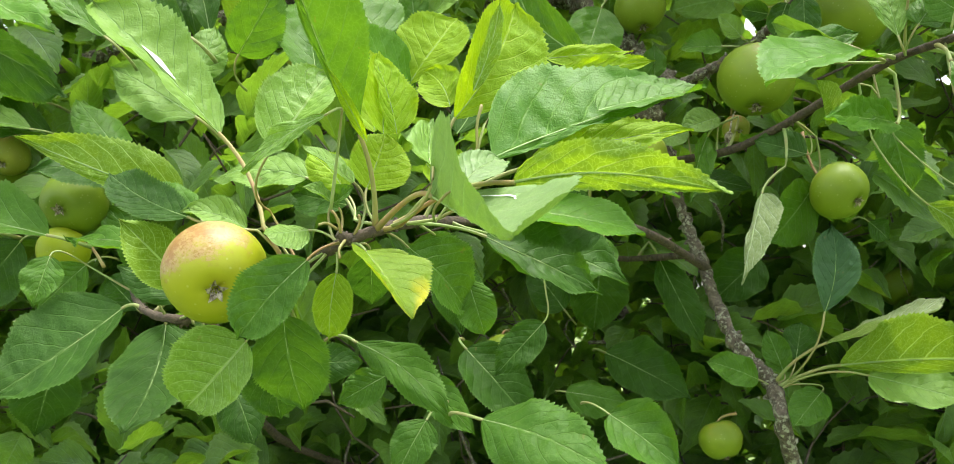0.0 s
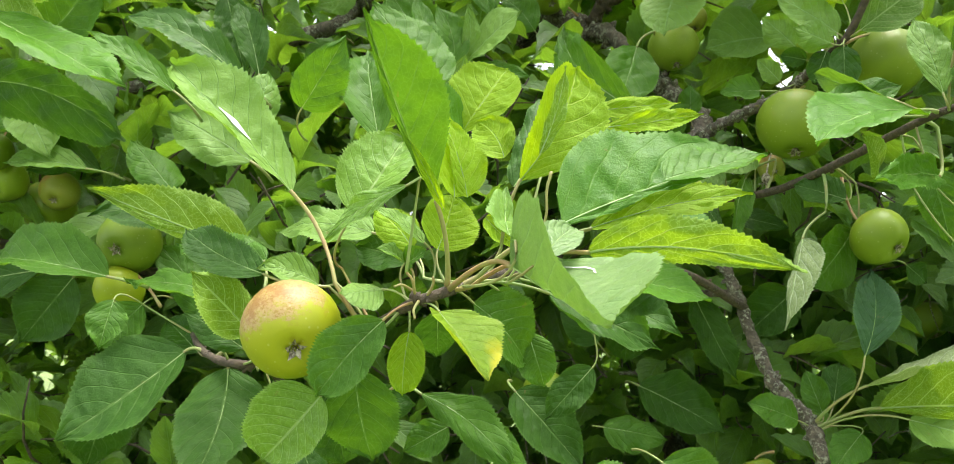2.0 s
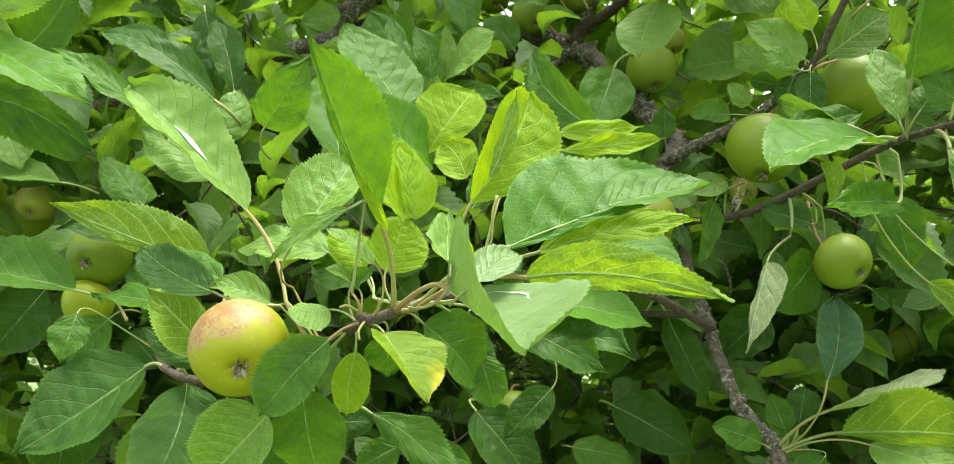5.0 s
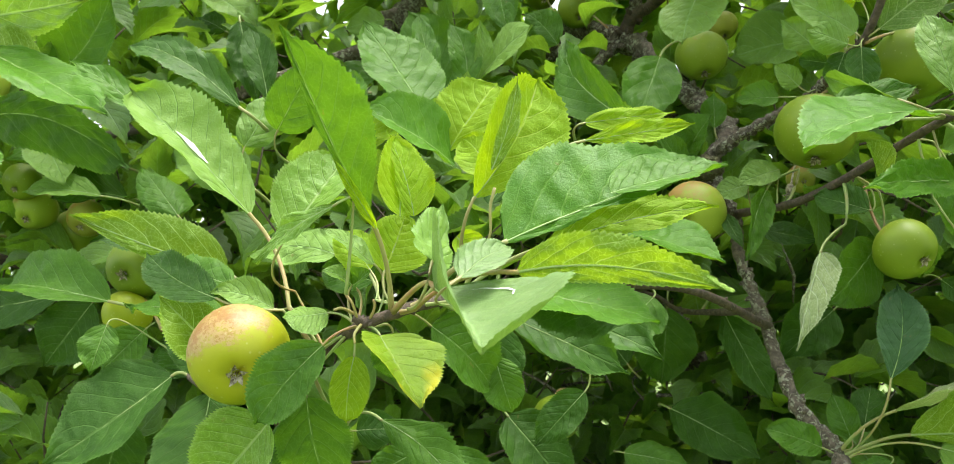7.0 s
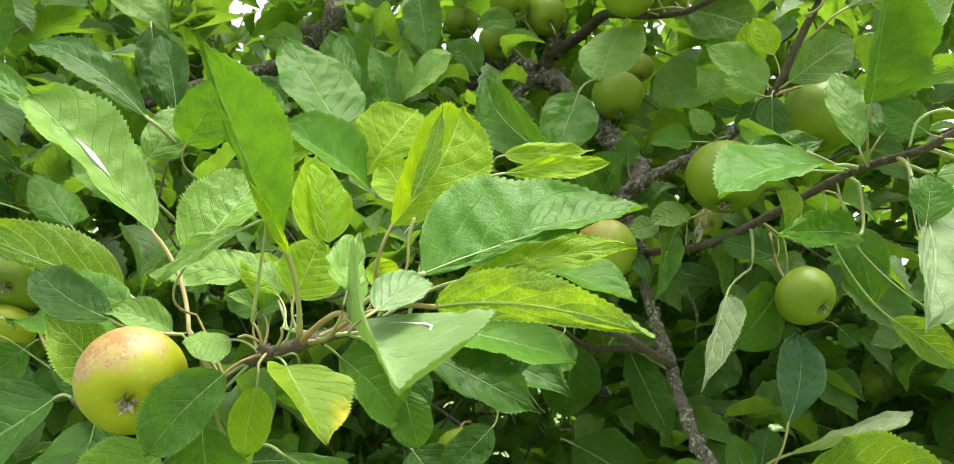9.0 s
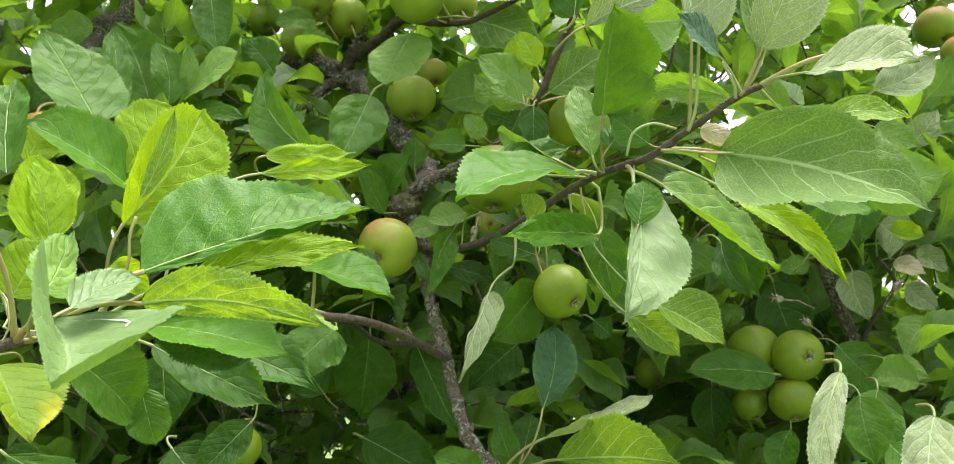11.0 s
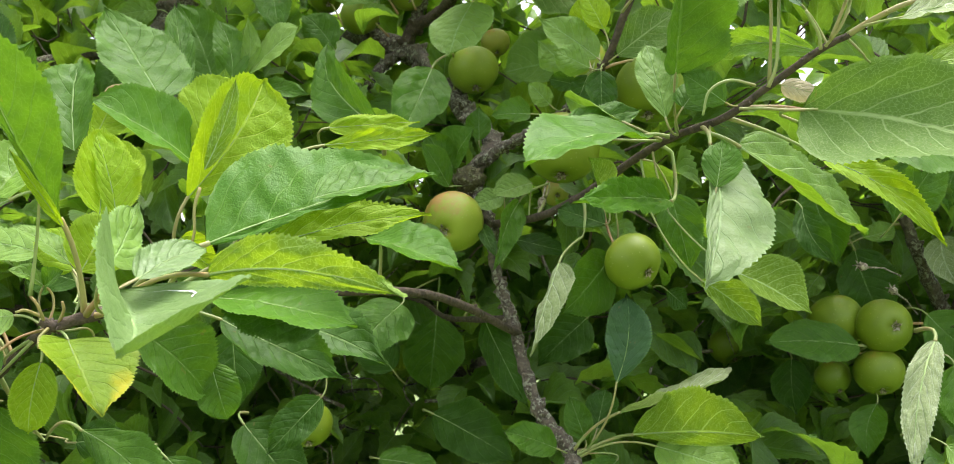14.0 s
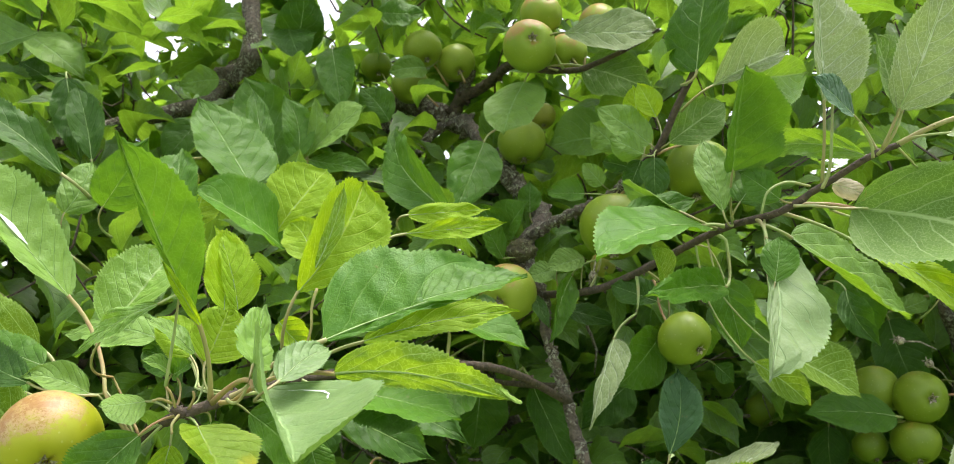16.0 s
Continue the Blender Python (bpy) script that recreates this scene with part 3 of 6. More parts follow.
stub = branch("branch", [(0.104, 1.268, 1.959), (0.081, 1.250, 1.938), (0.066, 1.235, 1.916), (0.056, 1.220, 1.894)], 0.0095, 0.006, BARK, tree, "pale grey side branch")
right_branch = branch("branch", [(0.213, 0.985, 1.672), (0.191, 1.005, 1.709), (0.194, 1, 1.734), (0.221, 0.98, 1.75), (0.253, 0.95, 1.762), (0.284, 0.92, 1.773), (0.307, 0.87, 1.792)], 0.0068, 0.005, BARK, tree, "lichened side branch", rough=0.6, per=12, sides=14)
hanging_branch = branch("branch", [(0.217, 0.98, 1.668), (0.216, 0.96, 1.626), (0.233, 0.939, 1.561), (0.251, 0.887, 1.484), (0.275, 0.865, 1.451), (0.286, 0.85, 1.393), (0.36, 1.1, 1.2), (0.33, 1.6, 1)], 0.0056, 0.0074, BARK, tree, "hanging branch crusted with grey lichen", rough=0.6, per=14, sides=16)
right_twig = branch("shoot", [(0.217, 0.975, 1.671), (0.263, 0.9, 1.67), (0.304, 0.82, 1.685), (0.322, 0.76, 1.694), (0.347, 0.717, 1.705), (0.375, 0.67, 1.709), (0.397, 0.64, 1.723), (0.419, 0.61, 1.737), (0.433, 0.591, 1.742)], 0.0042, 0.0021, TWIG, tree, "reddish-brown leafy shoot", rough=0.2)
shoot_tip = branch("shoot_tip", [(0.432, 0.592, 1.742), (0.444, 0.58, 1.748), (0.458, 0.57, 1.753), (0.483, 0.56, 1.758), (0.511, 0.55, 1.765)], 0.0021, 0.0012, STALK, right_twig, "pale green soft end of the shoot", rough=0.1)
upright_twig = branch("shoot", [(0.292, 0.91, 1.777), (0.309, 0.85, 1.792), (0.319, 0.828, 1.802), (0.331, 0.8, 1.833), (0.343, 0.77, 1.862), (0.35, 0.75, 1.887)], 0.0042, 0.0028, TWIG, tree, "upright dark brown shoot", rough=0.2)
front_shoot = branch("shoot", [(0.237, 0.935, 1.555), (0.15, 0.82, 1.593), (0.024, 0.64, 1.588), (0.004, 0.55, 1.581), (-0.011, 0.512, 1.574), (-0.024, 0.508, 1.57), (-0.03, 0.505, 1.573)], 0.0042, 0.0027, TWIG, tree, "grey-brown leafy shoot", rough=0.25)
front_spur = branch("spur", [(-0.025, 0.51, 1.57), (-0.04, 0.52, 1.564), (-0.057, 0.535, 1.555), (-0.074, 0.55, 1.544)], 0.0034, 0.002, TWIG, tree, "rough fruiting spur", rough=0.5)
apple_spur = branch("shoot", [(0, 1.45, 1.2), (-0.22, 1.05, 1.36), (-0.168, 0.68, 1.515), (-0.177, 0.64, 1.525), (-0.202, 0.65, 1.529), (-0.224, 0.67, 1.536), (-0.24, 0.69, 1.547)], 0.0048, 0.0022, TWIG, tree, "knobbly fruiting shoot", rough=0.35)
snag = branch("branch", [(0.118, 1.256, 1.990), (0.127, 1.250, 2.011), (0.137, 1.240, 2.028)], 0.009, 0.0065, BARK, tree, "dark broken side branch", rough=0.6)
left_shoot = branch("shoot", [(-0.2, 1.5, 1.55), (-0.75, 1.05, 1.68), (-0.682, 0.735, 1.822), (-0.592, 0.695, 1.81), (-0.548, 0.695, 1.814), (-0.517, 0.695, 1.822), (-0.47, 0.685, 1.819)], 0.008, 0.0022, TWIG, tree, "thin leafy shoot", rough=0.2)
left_limb = branch("limb", [(0.3, 1.68, 1.1), (0.12, 1.85, 1.7), (-0.216, 1.52, 2.113), (-0.302, 1.35, 2.013), (-0.434, 1.32, 1.969), (-0.574, 1.27, 1.913), (-0.717, 1.22, 1.862)], 0.017, 0.009, BARK, tree, "long grey limb")
back_limb = branch("limb", [(0.31, 1.68, 1.15), (0.1, 1.75, 1.7), (-0.270, 1.450, 2.040), (-0.239, 1.380, 2.076), (-0.231, 1.380, 2.150), (-0.253, 1.420, 2.311)], 0.026, 0.013, BARK, tree, "dark upright limb")
far_branch = branch("branch", [(0.33, 1.66, 1.1), (0.998, 1.32, 1.324), (0.88, 1.22, 1.436), (0.842, 1.2, 1.513), (0.79, 1.17, 1.589), (0.751, 1.14, 1.657), (0.716, 1.12, 1.732)], 0.016, 0.006, BARK, tree, "grey branch with lichen")
far_twig = branch("shoot", [(0.83, 1.19, 1.538), (0.802, 1.15, 1.572), (0.805, 1.12, 1.602), (0.821, 1.1, 1.64), (0.783, 1.07, 1.673)], 0.004, 0.002, TWIG, tree, "thin twig")
top_twig = branch("shoot", [(0.104, 1.268, 1.959), (0.117, 1.255, 1.986), (0.143, 1.235, 1.994), (0.168, 1.200, 2.001), (0.189, 1.150, 2.002), (0.215, 1.090, 1.977), (0.238, 1.040, 1.955), (0.270, 0.990, 1.940), (0.321, 0.950, 1.952), (0.344, 0.920, 1.959)], 0.0105, 0.0014, TWIG, tree, "dark fruiting shoot")
inner_twig = branch("shoot", [(0.235, 0.945, 1.57), (0.164, 1.12, 1.574), (0.131, 1.17, 1.595), (0.096, 1.22, 1.606)], 0.004, 0.002, TWIG, tree, "thin inner twig")


def knot(centre, size, parent, label):
    """A swollen, mossy lump where boughs meet."""
    bm = bmesh.new()
    bmesh.ops.create_icosphere(bm, subdivisions=4, radius=1.0)
    c = Vector(centre)
    verts = []
    for w in bm.verts:
        d = w.co.normalized()
        r = 1 + 0.30 * noise.noise(d * 1.6 + c * 9) + 0.22 * noise.noise(d * 5 + c * 30) + 0.10 * noise.noise(d * 13 + c * 50)
        verts.append(c + Vector((d.x * size * 1.15, d.y * size * 0.9, d.z * size)) * r)
    faces = [tuple(w.index for w in f.verts) for f in bm.faces]
    bm.free()
    return part("knot", verts, faces, [MOSS], parent, centre, label)


knot((0.191, 0.985, 1.722), 0.0145, tree, "mossy lichened knot where boughs meet")

# dry stalks and stubs on the front shoot
branch("dry_stalk", [(0.05, 0.505, 1.639), (0.047, 0.505, 1.628), (0.046, 0.507, 1.613), (0.038, 0.51, 1.598)], 0.0009, 0.0007, STALK_RED, front_shoot, "dry reddish stalk", 0.3, 5, 7)
branch("dry_stalk", [(-0.03, 0.505, 1.575), (-0.034, 0.498, 1.578), (-0.038, 0.496, 1.577)], 0.0009, 0.0007, STALK_RED, front_shoot, "dry reddish stalk", 0.3, 5, 7)
branch("dry_stalk", [(-0.028, 0.505, 1.572), (-0.028, 0.498, 1.58), (-0.031, 0.496, 1.585)], 0.0009, 0.0007, STALK_RED, front_shoot, "dry reddish stalk", 0.3, 5, 7)
branch("dry_stalk", [(-0.026, 0.505, 1.569), (-0.028, 0.5, 1.564), (-0.027, 0.498, 1.559)], 0.0009, 0.0007, STALK_RED, front_shoot, "dry reddish stalk", 0.3, 5, 7)
branch("dry_stalk", [(-0.021, 0.506, 1.572), (-0.017, 0.502, 1.578), (-0.017, 0.5, 1.582)], 0.0009, 0.0007, STALK_RED, front_shoot, "dry reddish stalk", 0.3, 5, 7)
branch("leaf_stalk", [(0.391, 0.625, 1.718), (0.395, 0.62, 1.73), (0.396, 0.615, 1.749), (0.397, 0.61, 1.781)], 0.0014, 0.001, STALK, right_twig, "pale green leaf stalk", 0.05, 6, 7)
branch("leaf_stalk", [(0.413, 0.59, 1.732), (0.41, 0.585, 1.741), (0.401, 0.58, 1.754)], 0.0012, 0.0009, STALK, right_twig, "pale green leaf stalk", 0.05, 6, 7)
branch("leaf_stalk", [(0.416, 0.59, 1.734), (0.423, 0.58, 1.745), (0.429, 0.575, 1.762)], 0.0012, 0.0009, STALK, right_twig, "pale green leaf stalk", 0.05, 6, 7)
branch("leaf_stalk", [(0.384, 0.63, 1.721), (0.364, 0.62, 1.722), (0.35, 0.62, 1.715), (0.346, 0.625, 1.7)], 0.0011, 0.0009, STALK, right_twig, "pale green leaf stalk", 0.05, 6, 7)
branch("leaf_stalk", [(0.379, 0.65, 1.71), (0.394, 0.65, 1.71), (0.413, 0.645, 1.707), (0.43, 0.64, 1.706)], 0.0012, 0.001, STALK, right_twig, "pale green leaf stalk", 0.05, 6, 7)

# dried fruitlets that never grew
fruitlet(far_branch, (0.671, 1.02, 1.607), (0.619, 0.99, 1.616))
fruitlet(far_branch, (0.707, 1.06, 1.564), (0.664, 1.02, 1.588))
fruitlet(far_branch, (0.756, 1.02, 1.606), (0.76, 1, 1.626))
fruitlet(right_branch, (0.275, 0.95, 1.716), (0.267, 0.94, 1.694))

# ---- leaves that hang clear of the mass, shoot by shoot ----
# central shoot
leaf(front_shoot, (-0.114, 0.553, 1.639), (-0.188, 0.534, 1.719), (-0.083, 0.540, 1.581), 0.0574, (0.69, -0.51, 0.51), 30, 19, 0.057, -0.029, "pale", STALK_RED, widest=0.59, blunt=0.40, left_share=0.99, right_share=0.99, form=(25, 0.06, 0.03, -0.036), scar=((0.36, 0.06, 0.0), (0.42, 0.07, 0.05), (0.5, 0.07, 0.07), (0.56, 0.06, 0.04), (0.62, 0.05, 0.0)))
leaf(front_shoot, (-0.012, 0.487, 1.621), (-0.038, 0.431, 1.712), (-0.013, 0.510, 1.582), 0.0561, (0.02, -0.85, -0.52), 10, 8, -0.009, -0.018, "mature", STALK_RED, widest=0.61, blunt=0.89, left_share=0.15, right_share=1.02, form=(8, 0.03, -0.00, 0.003))
leaf(front_shoot, (-0.056, 0.478, 1.616), (-0.032, 0.503, 1.661), (-0.079, 0.540, 1.590), 0.0413, (0.09, -0.89, 0.45), 21, 29, 0.055, 0.033, "bright", STALK_RED, widest=0.51, blunt=0.47, left_share=1.07, right_share=0.93, form=(-8, 0.06, 0.09, 0.006))
leaf(front_shoot, (-0.023, 0.46, 1.628), (-0.067, 0.46, 1.602), (-0.02, 0.48, 1.634), 0.015, (-0.22, -0.90, 0.37), 20, 20, -0.04, 0.1, "bright", blunt=.8, wild=.5)
leaf(front_shoot, (-0.006, 0.516, 1.628), (-0.009, 0.527, 1.678), (-0.006, 0.516, 1.628), 0.0386, (0.75, -0.63, 0.19), 18, 10, -0.004, 0.010, "young", widest=0.45, blunt=0.59, left_share=0.97, right_share=1.05, form=(-14, -0.08, 0.02, 0.005))
leaf(front_shoot, (-0.026, 0.719, 1.704), (0.013, 0.734, 1.763), (-0.026, 0.719, 1.704), 0.0640, (-0.23, -0.90, 0.37), 13, 11, 0.081, 0.052, "young", widest=0.61, blunt=0.57, left_share=1.10, right_share=0.95, form=(-2, 0.04, 0.08, 0.032))
leaf(front_shoot, (0.012, 0.68, 1.677), (-0.012, 0.7, 1.713), (0.012, 0.68, 1.677), 0.034, (-0.18, -0.90, 0.39), 5, 5, 0.02, 0.1, "young")
leaf(front_shoot, (0.030, 0.546, 1.640), (0.067, 0.573, 1.716), (0.016, 0.570, 1.601), 0.0600, (0.44, -0.89, 0.10), 39, 20, 0.081, 0.048, "young", widest=0.60, blunt=0.55, left_share=0.96, right_share=0.97, form=(-6, 0.02, 0.03, 0.004))
leaf(front_shoot, (0.043, 0.535, 1.654), (0.060, 0.536, 1.707), (0.043, 0.535, 1.654), 0.0112, (0.42, -0.90, -0.11), 7, 5, 0.026, 0.035, "under", widest=0.45, blunt=0.79, left_share=0.89, right_share=1.08, form=(0, 0.01, 0.01, 0.005))
leaf(front_shoot, (0.021, 0.64, 1.649), (0.044, 0.68, 1.732), (0.021, 0.64, 1.649), 0.037, (-0.16, -0.87, 0.46), 10, 10, 0.02, 0.1, "dark")
leaf(front_shoot, (0.055, 0.499, 1.609), (0.171, 0.525, 1.645), (0.006, 0.520, 1.582), 0.0851, (0.01, -0.82, 0.57), 6, -15, 0.001, -0.038, "gloss", widest=0.38, blunt=0.87, left_share=1.08, right_share=0.15, form=(24, 0.00, -0.01, -0.032))
leaf(front_shoot, (0.071, 0.539, 1.609), (0.167, 0.544, 1.628), (0.026, 0.530, 1.586), 0.0280, (-0.06, -0.85, 0.53), 14, 19, 0.059, -0.000, "young", widest=0.48, blunt=0.71, left_share=1.04, right_share=0.96, form=(-8, 0.05, 0.02, 0.011))
leaf(front_shoot, (0.067, 0.461, 1.591), (0.161, 0.418, 1.577), (0.003, 0.510, 1.576), 0.0370, (-0.43, -0.90, -0.12), 11, -12, 0.017, -0.064, "under", STALK_RED, widest=0.41, blunt=0.71, left_share=0.83, right_share=0.43, form=(-2, 0.01, 0.03, -0.007))
leaf(front_shoot, (0.086, 0.669, 1.695), (0.166, 0.695, 1.708), (0.040, 0.640, 1.654), 0.0176, (0.28, -0.94, 0.18), 12, 14, 0.067, 0.031, "young", widest=0.51, blunt=0.80, left_share=0.99, right_share=1.00, form=(-2, 0.00, 0.02, 0.011))
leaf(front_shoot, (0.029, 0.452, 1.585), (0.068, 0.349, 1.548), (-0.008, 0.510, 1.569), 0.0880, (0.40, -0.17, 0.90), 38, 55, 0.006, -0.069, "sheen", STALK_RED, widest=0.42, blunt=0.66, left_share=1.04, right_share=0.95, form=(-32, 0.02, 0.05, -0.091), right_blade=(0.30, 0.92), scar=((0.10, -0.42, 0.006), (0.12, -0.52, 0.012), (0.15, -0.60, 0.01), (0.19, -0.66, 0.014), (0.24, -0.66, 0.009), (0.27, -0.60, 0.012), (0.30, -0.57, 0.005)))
leaf(front_shoot, (0.033, 0.434, 1.596), (0.025, 0.485, 1.628), (0.002, 0.520, 1.579), 0.0253, (0.76, -0.25, 0.60), 6, 3, -0.101, 0.070, "pale", widest=0.49, blunt=0.51, left_share=1.07, right_share=0.92, form=(-7, -0.10, -0.07, -0.015))
leaf(front_shoot, (-0.017, 0.520, 1.598), (-0.009, 0.538, 1.633), (-0.017, 0.520, 1.582), 0.0350, (0.48, -0.82, 0.32), 9, 6, 0.018, 0.014, "young", widest=0.48, blunt=0.59, left_share=0.88, right_share=1.11, form=(1, -0.01, -0.01, -0.001))
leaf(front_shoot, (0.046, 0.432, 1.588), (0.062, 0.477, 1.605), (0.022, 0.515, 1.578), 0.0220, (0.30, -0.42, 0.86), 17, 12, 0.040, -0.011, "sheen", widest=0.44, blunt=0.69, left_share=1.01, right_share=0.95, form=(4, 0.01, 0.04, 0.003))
leaf(front_shoot, (-0.044, 0.496, 1.559), (-0.081, 0.491, 1.518), (-0.030, 0.515, 1.571), 0.0339, (0.02, -0.99, 0.10), 12, 9, 0.029, 0.030, "mature", STALK_RED, widest=0.53, blunt=0.52, left_share=0.88, right_share=1.08, form=(7, 0.04, 0.03, -0.004))
leaf(front_shoot, (-0.033, 0.513, 1.552), (-0.037, 0.510, 1.516), (-0.032, 0.517, 1.569), 0.0222, (0.41, -0.91, 0.04), 15, 17, 0.034, 0.036, "young", widest=0.53, blunt=0.48, left_share=1.05, right_share=0.95, form=(0, 0.01, 0.01, 0.003))
leaf(front_shoot, (-0.014, 0.501, 1.563), (0.015, 0.475, 1.527), (-0.027, 0.517, 1.569), 0.0500, (0.47, -0.49, 0.74), 12, 32, 0.046, 0.037, "yellowed", widest=0.43, blunt=0.81, left_share=1.07, right_share=1.00, form=(9, 0.05, 0.01, -0.007))
leaf(front_shoot, (-0.001, 0.558, 1.567), (0.030, 0.590, 1.527), (-0.019, 0.520, 1.570), 0.0449, (0.78, -0.62, 0.09), 12, 17, 0.059, -0.024, "mature", widest=0.46, blunt=0.51, left_share=1.11, right_share=0.86, form=(-7, 0.07, 0.08, 0.023))
leaf(front_shoot, (0.031, 0.59, 1.546), (0.041, 0.589, 1.512), (0.006, 0.55, 1.571), 0.026, (0.17, -0.98, 0.08), 5, 5, 0.03, 0, "mature", widest=.5, blunt=.5)
leaf(front_shoot, (-0.086, 0.518, 1.516), (-0.122, 0.519, 1.479), (-0.037, 0.520, 1.565), 0.0513, (0.02, -1.00, -0.05), 16, 17, 0.010, -0.014, "bright", widest=0.48, blunt=0.40, left_share=0.69, right_share=1.10, form=(21, 0.06, 0.01, -0.013))
leaf(front_shoot, (-0.070, 0.534, 1.529), (-0.064, 0.552, 1.473), (-0.035, 0.520, 1.565), 0.0460, (0.15, -0.94, -0.29), 12, 7, 0.048, 0.027, "mature", widest=0.48, blunt=0.67, left_share=1.05, right_share=0.94, form=(-12, -0.01, 0.02, 0.001))
leaf(front_shoot, (-0.022, 0.55, 1.563), (-0.026, 0.57, 1.531), (-0.024, 0.53, 1.568), 0.026, (0.20, -0.82, -0.54), 5, 5, 0.03, 0, "dark")
leaf(front_shoot, (-0.026, 0.529, 1.603), (-0.054, 0.522, 1.625), (-0.022, 0.525, 1.576), 0.0199, (0.62, -0.48, 0.62), 17, 9, 0.028, 0.008, "pale", widest=0.43, blunt=0.69, left_share=0.98, right_share=1.01, form=(-7, -0.01, 0.04, 0.008))
leaf(front_shoot, (-0.036, 0.52, 1.591), (-0.05, 0.51, 1.6), (-0.033, 0.52, 1.575), 0.014, (0.70, -0.59, 0.39), 20, 20, 0, 0.1, "pale", STALK_RED)
leaf(front_shoot, (-0.036, 0.52, 1.591), (-0.023, 0.51, 1.599), (-0.033, 0.52, 1.575), 0.013, (-0.69, -0.60, 0.40), 20, 20, 0, 0.1, "mature")
leaf(front_shoot, (-0.068, 0.58, 1.614), (-0.143, 0.6, 1.622), (-0.03, 0.55, 1.583), 0.035, (-0.14, -0.78, 0.61), 8, 8, 0.04, 0.05, "pale")
leaf(front_shoot, (-0.039, 0.56, 1.602), (-0.065, 0.57, 1.629), (-0.029, 0.54, 1.583), 0.025, (0.21, -0.82, 0.53), 8, 20, 0.04, 0.05, "young")
leaf(front_shoot, (-0.049, 0.516, 1.576), (-0.071, 0.504, 1.574), (-0.033, 0.517, 1.573), 0.0362, (0.16, -0.47, 0.87), 0, -6, -0.001, -0.011, "pale", widest=0.45, blunt=0.67, left_share=1.07, right_share=0.93, form=(2, -0.09, -0.06, -0.008))
leaf(front_shoot, (-0.043, 0.58, 1.596), (-0.086, 0.6, 1.608), (-0.043, 0.58, 1.596), 0.032, (-0.21, -0.80, 0.56), 8, 8, 0.02, 0, "dark")
leaf(front_shoot, (-0.077, 0.64, 1.689), (-0.095, 0.68, 1.772), (-0.077, 0.64, 1.689), 0.039, (-0.09, -0.90, 0.42), 20, 10, 0.05, 0, "mature")
leaf(front_shoot, (-0.059, 0.818, 1.783), (-0.083, 0.852, 1.874), (-0.022, 0.740, 1.694), 0.0274, (0.40, -0.82, 0.41), 21, 11, 0.041, -0.021, "mature", widest=0.48, blunt=0.78, left_share=1.01, right_share=0.92, form=(3, -0.02, 0.07, 0.009))
leaf(front_shoot, (-0.09, 0.7, 1.709), (-0.083, 0.72, 1.748), (-0.09, 0.7, 1.709), 0.032, (0.39, -0.84, 0.37), 12, 12, 0.02, 0, "young")
leaf(limb, (0.120, 0.752, 1.725), (0.060, 0.852, 1.834), (0.134, 0.770, 1.701), 0.0505, (-0.71, -0.67, 0.22), 13, 26, 0.100, -0.061, "mature", widest=0.44, blunt=0.94, left_share=0.96, right_share=1.04, form=(-8, -0.01, 0.04, 0.021))
leaf(front_shoot, (-0.029, 0.6, 1.645), (-0.041, 0.62, 1.695), (-0.029, 0.6, 1.645), 0.030, (0.17, -0.90, 0.40), 12, 12, 0.02, 0.05, "young")
leaf(front_shoot, (0.111, 0.52, 1.569), (0.056, 0.5, 1.583), (0.111, 0.52, 1.569), 0.042, (0.40, -0.72, 0.57), 12, 12, 0.02, 0.05, "dark")
leaf(front_shoot, (0.058, 0.501, 1.582), (0.132, 0.492, 1.565), (0.022, 0.530, 1.581), 0.0519, (0.14, -0.49, 0.86), 7, 14, 0.037, -0.010, "gloss", widest=0.46, blunt=0.74, left_share=1.01, right_share=0.99, form=(-9, 0.01, -0.04, -0.006))
leaf(front_shoot, (0.045, 0.56, 1.572), (0.117, 0.57, 1.54), (0.007, 0.54, 1.578), 0.044, (0.35, -0.78, 0.53), 12, 12, 0.04, 0.05, "dark")
leaf(front_shoot, (0.002, 0.62, 1.626), (0.026, 0.62, 1.604), (0.002, 0.62, 1.626), 0.022, (0.22, -0.95, 0.24), 12, 12, 0.02, 0.05, "young")
leaf(front_shoot, (0.111, 0.496, 1.631), (0.171, 0.522, 1.646), (0.111, 0.496, 1.631), 0.0360, (0.09, -0.64, 0.76), 6, 23, 0.013, -0.005, "mature", widest=0.40, blunt=0.61, left_share=1.05, right_share=0.98, form=(9, 0.06, -0.02, -0.007))
leaf(front_shoot, (-0.007, 0.478, 1.617), (-0.020, 0.450, 1.650), (-0.007, 0.478, 1.617), 0.0062, (0.32, -0.78, -0.54), 5, 5, 0.030, 0.011, "young", widest=0.44, blunt=0.80, left_share=0.99, right_share=1.00, form=(-0, -0.00, 0.00, -0.001))
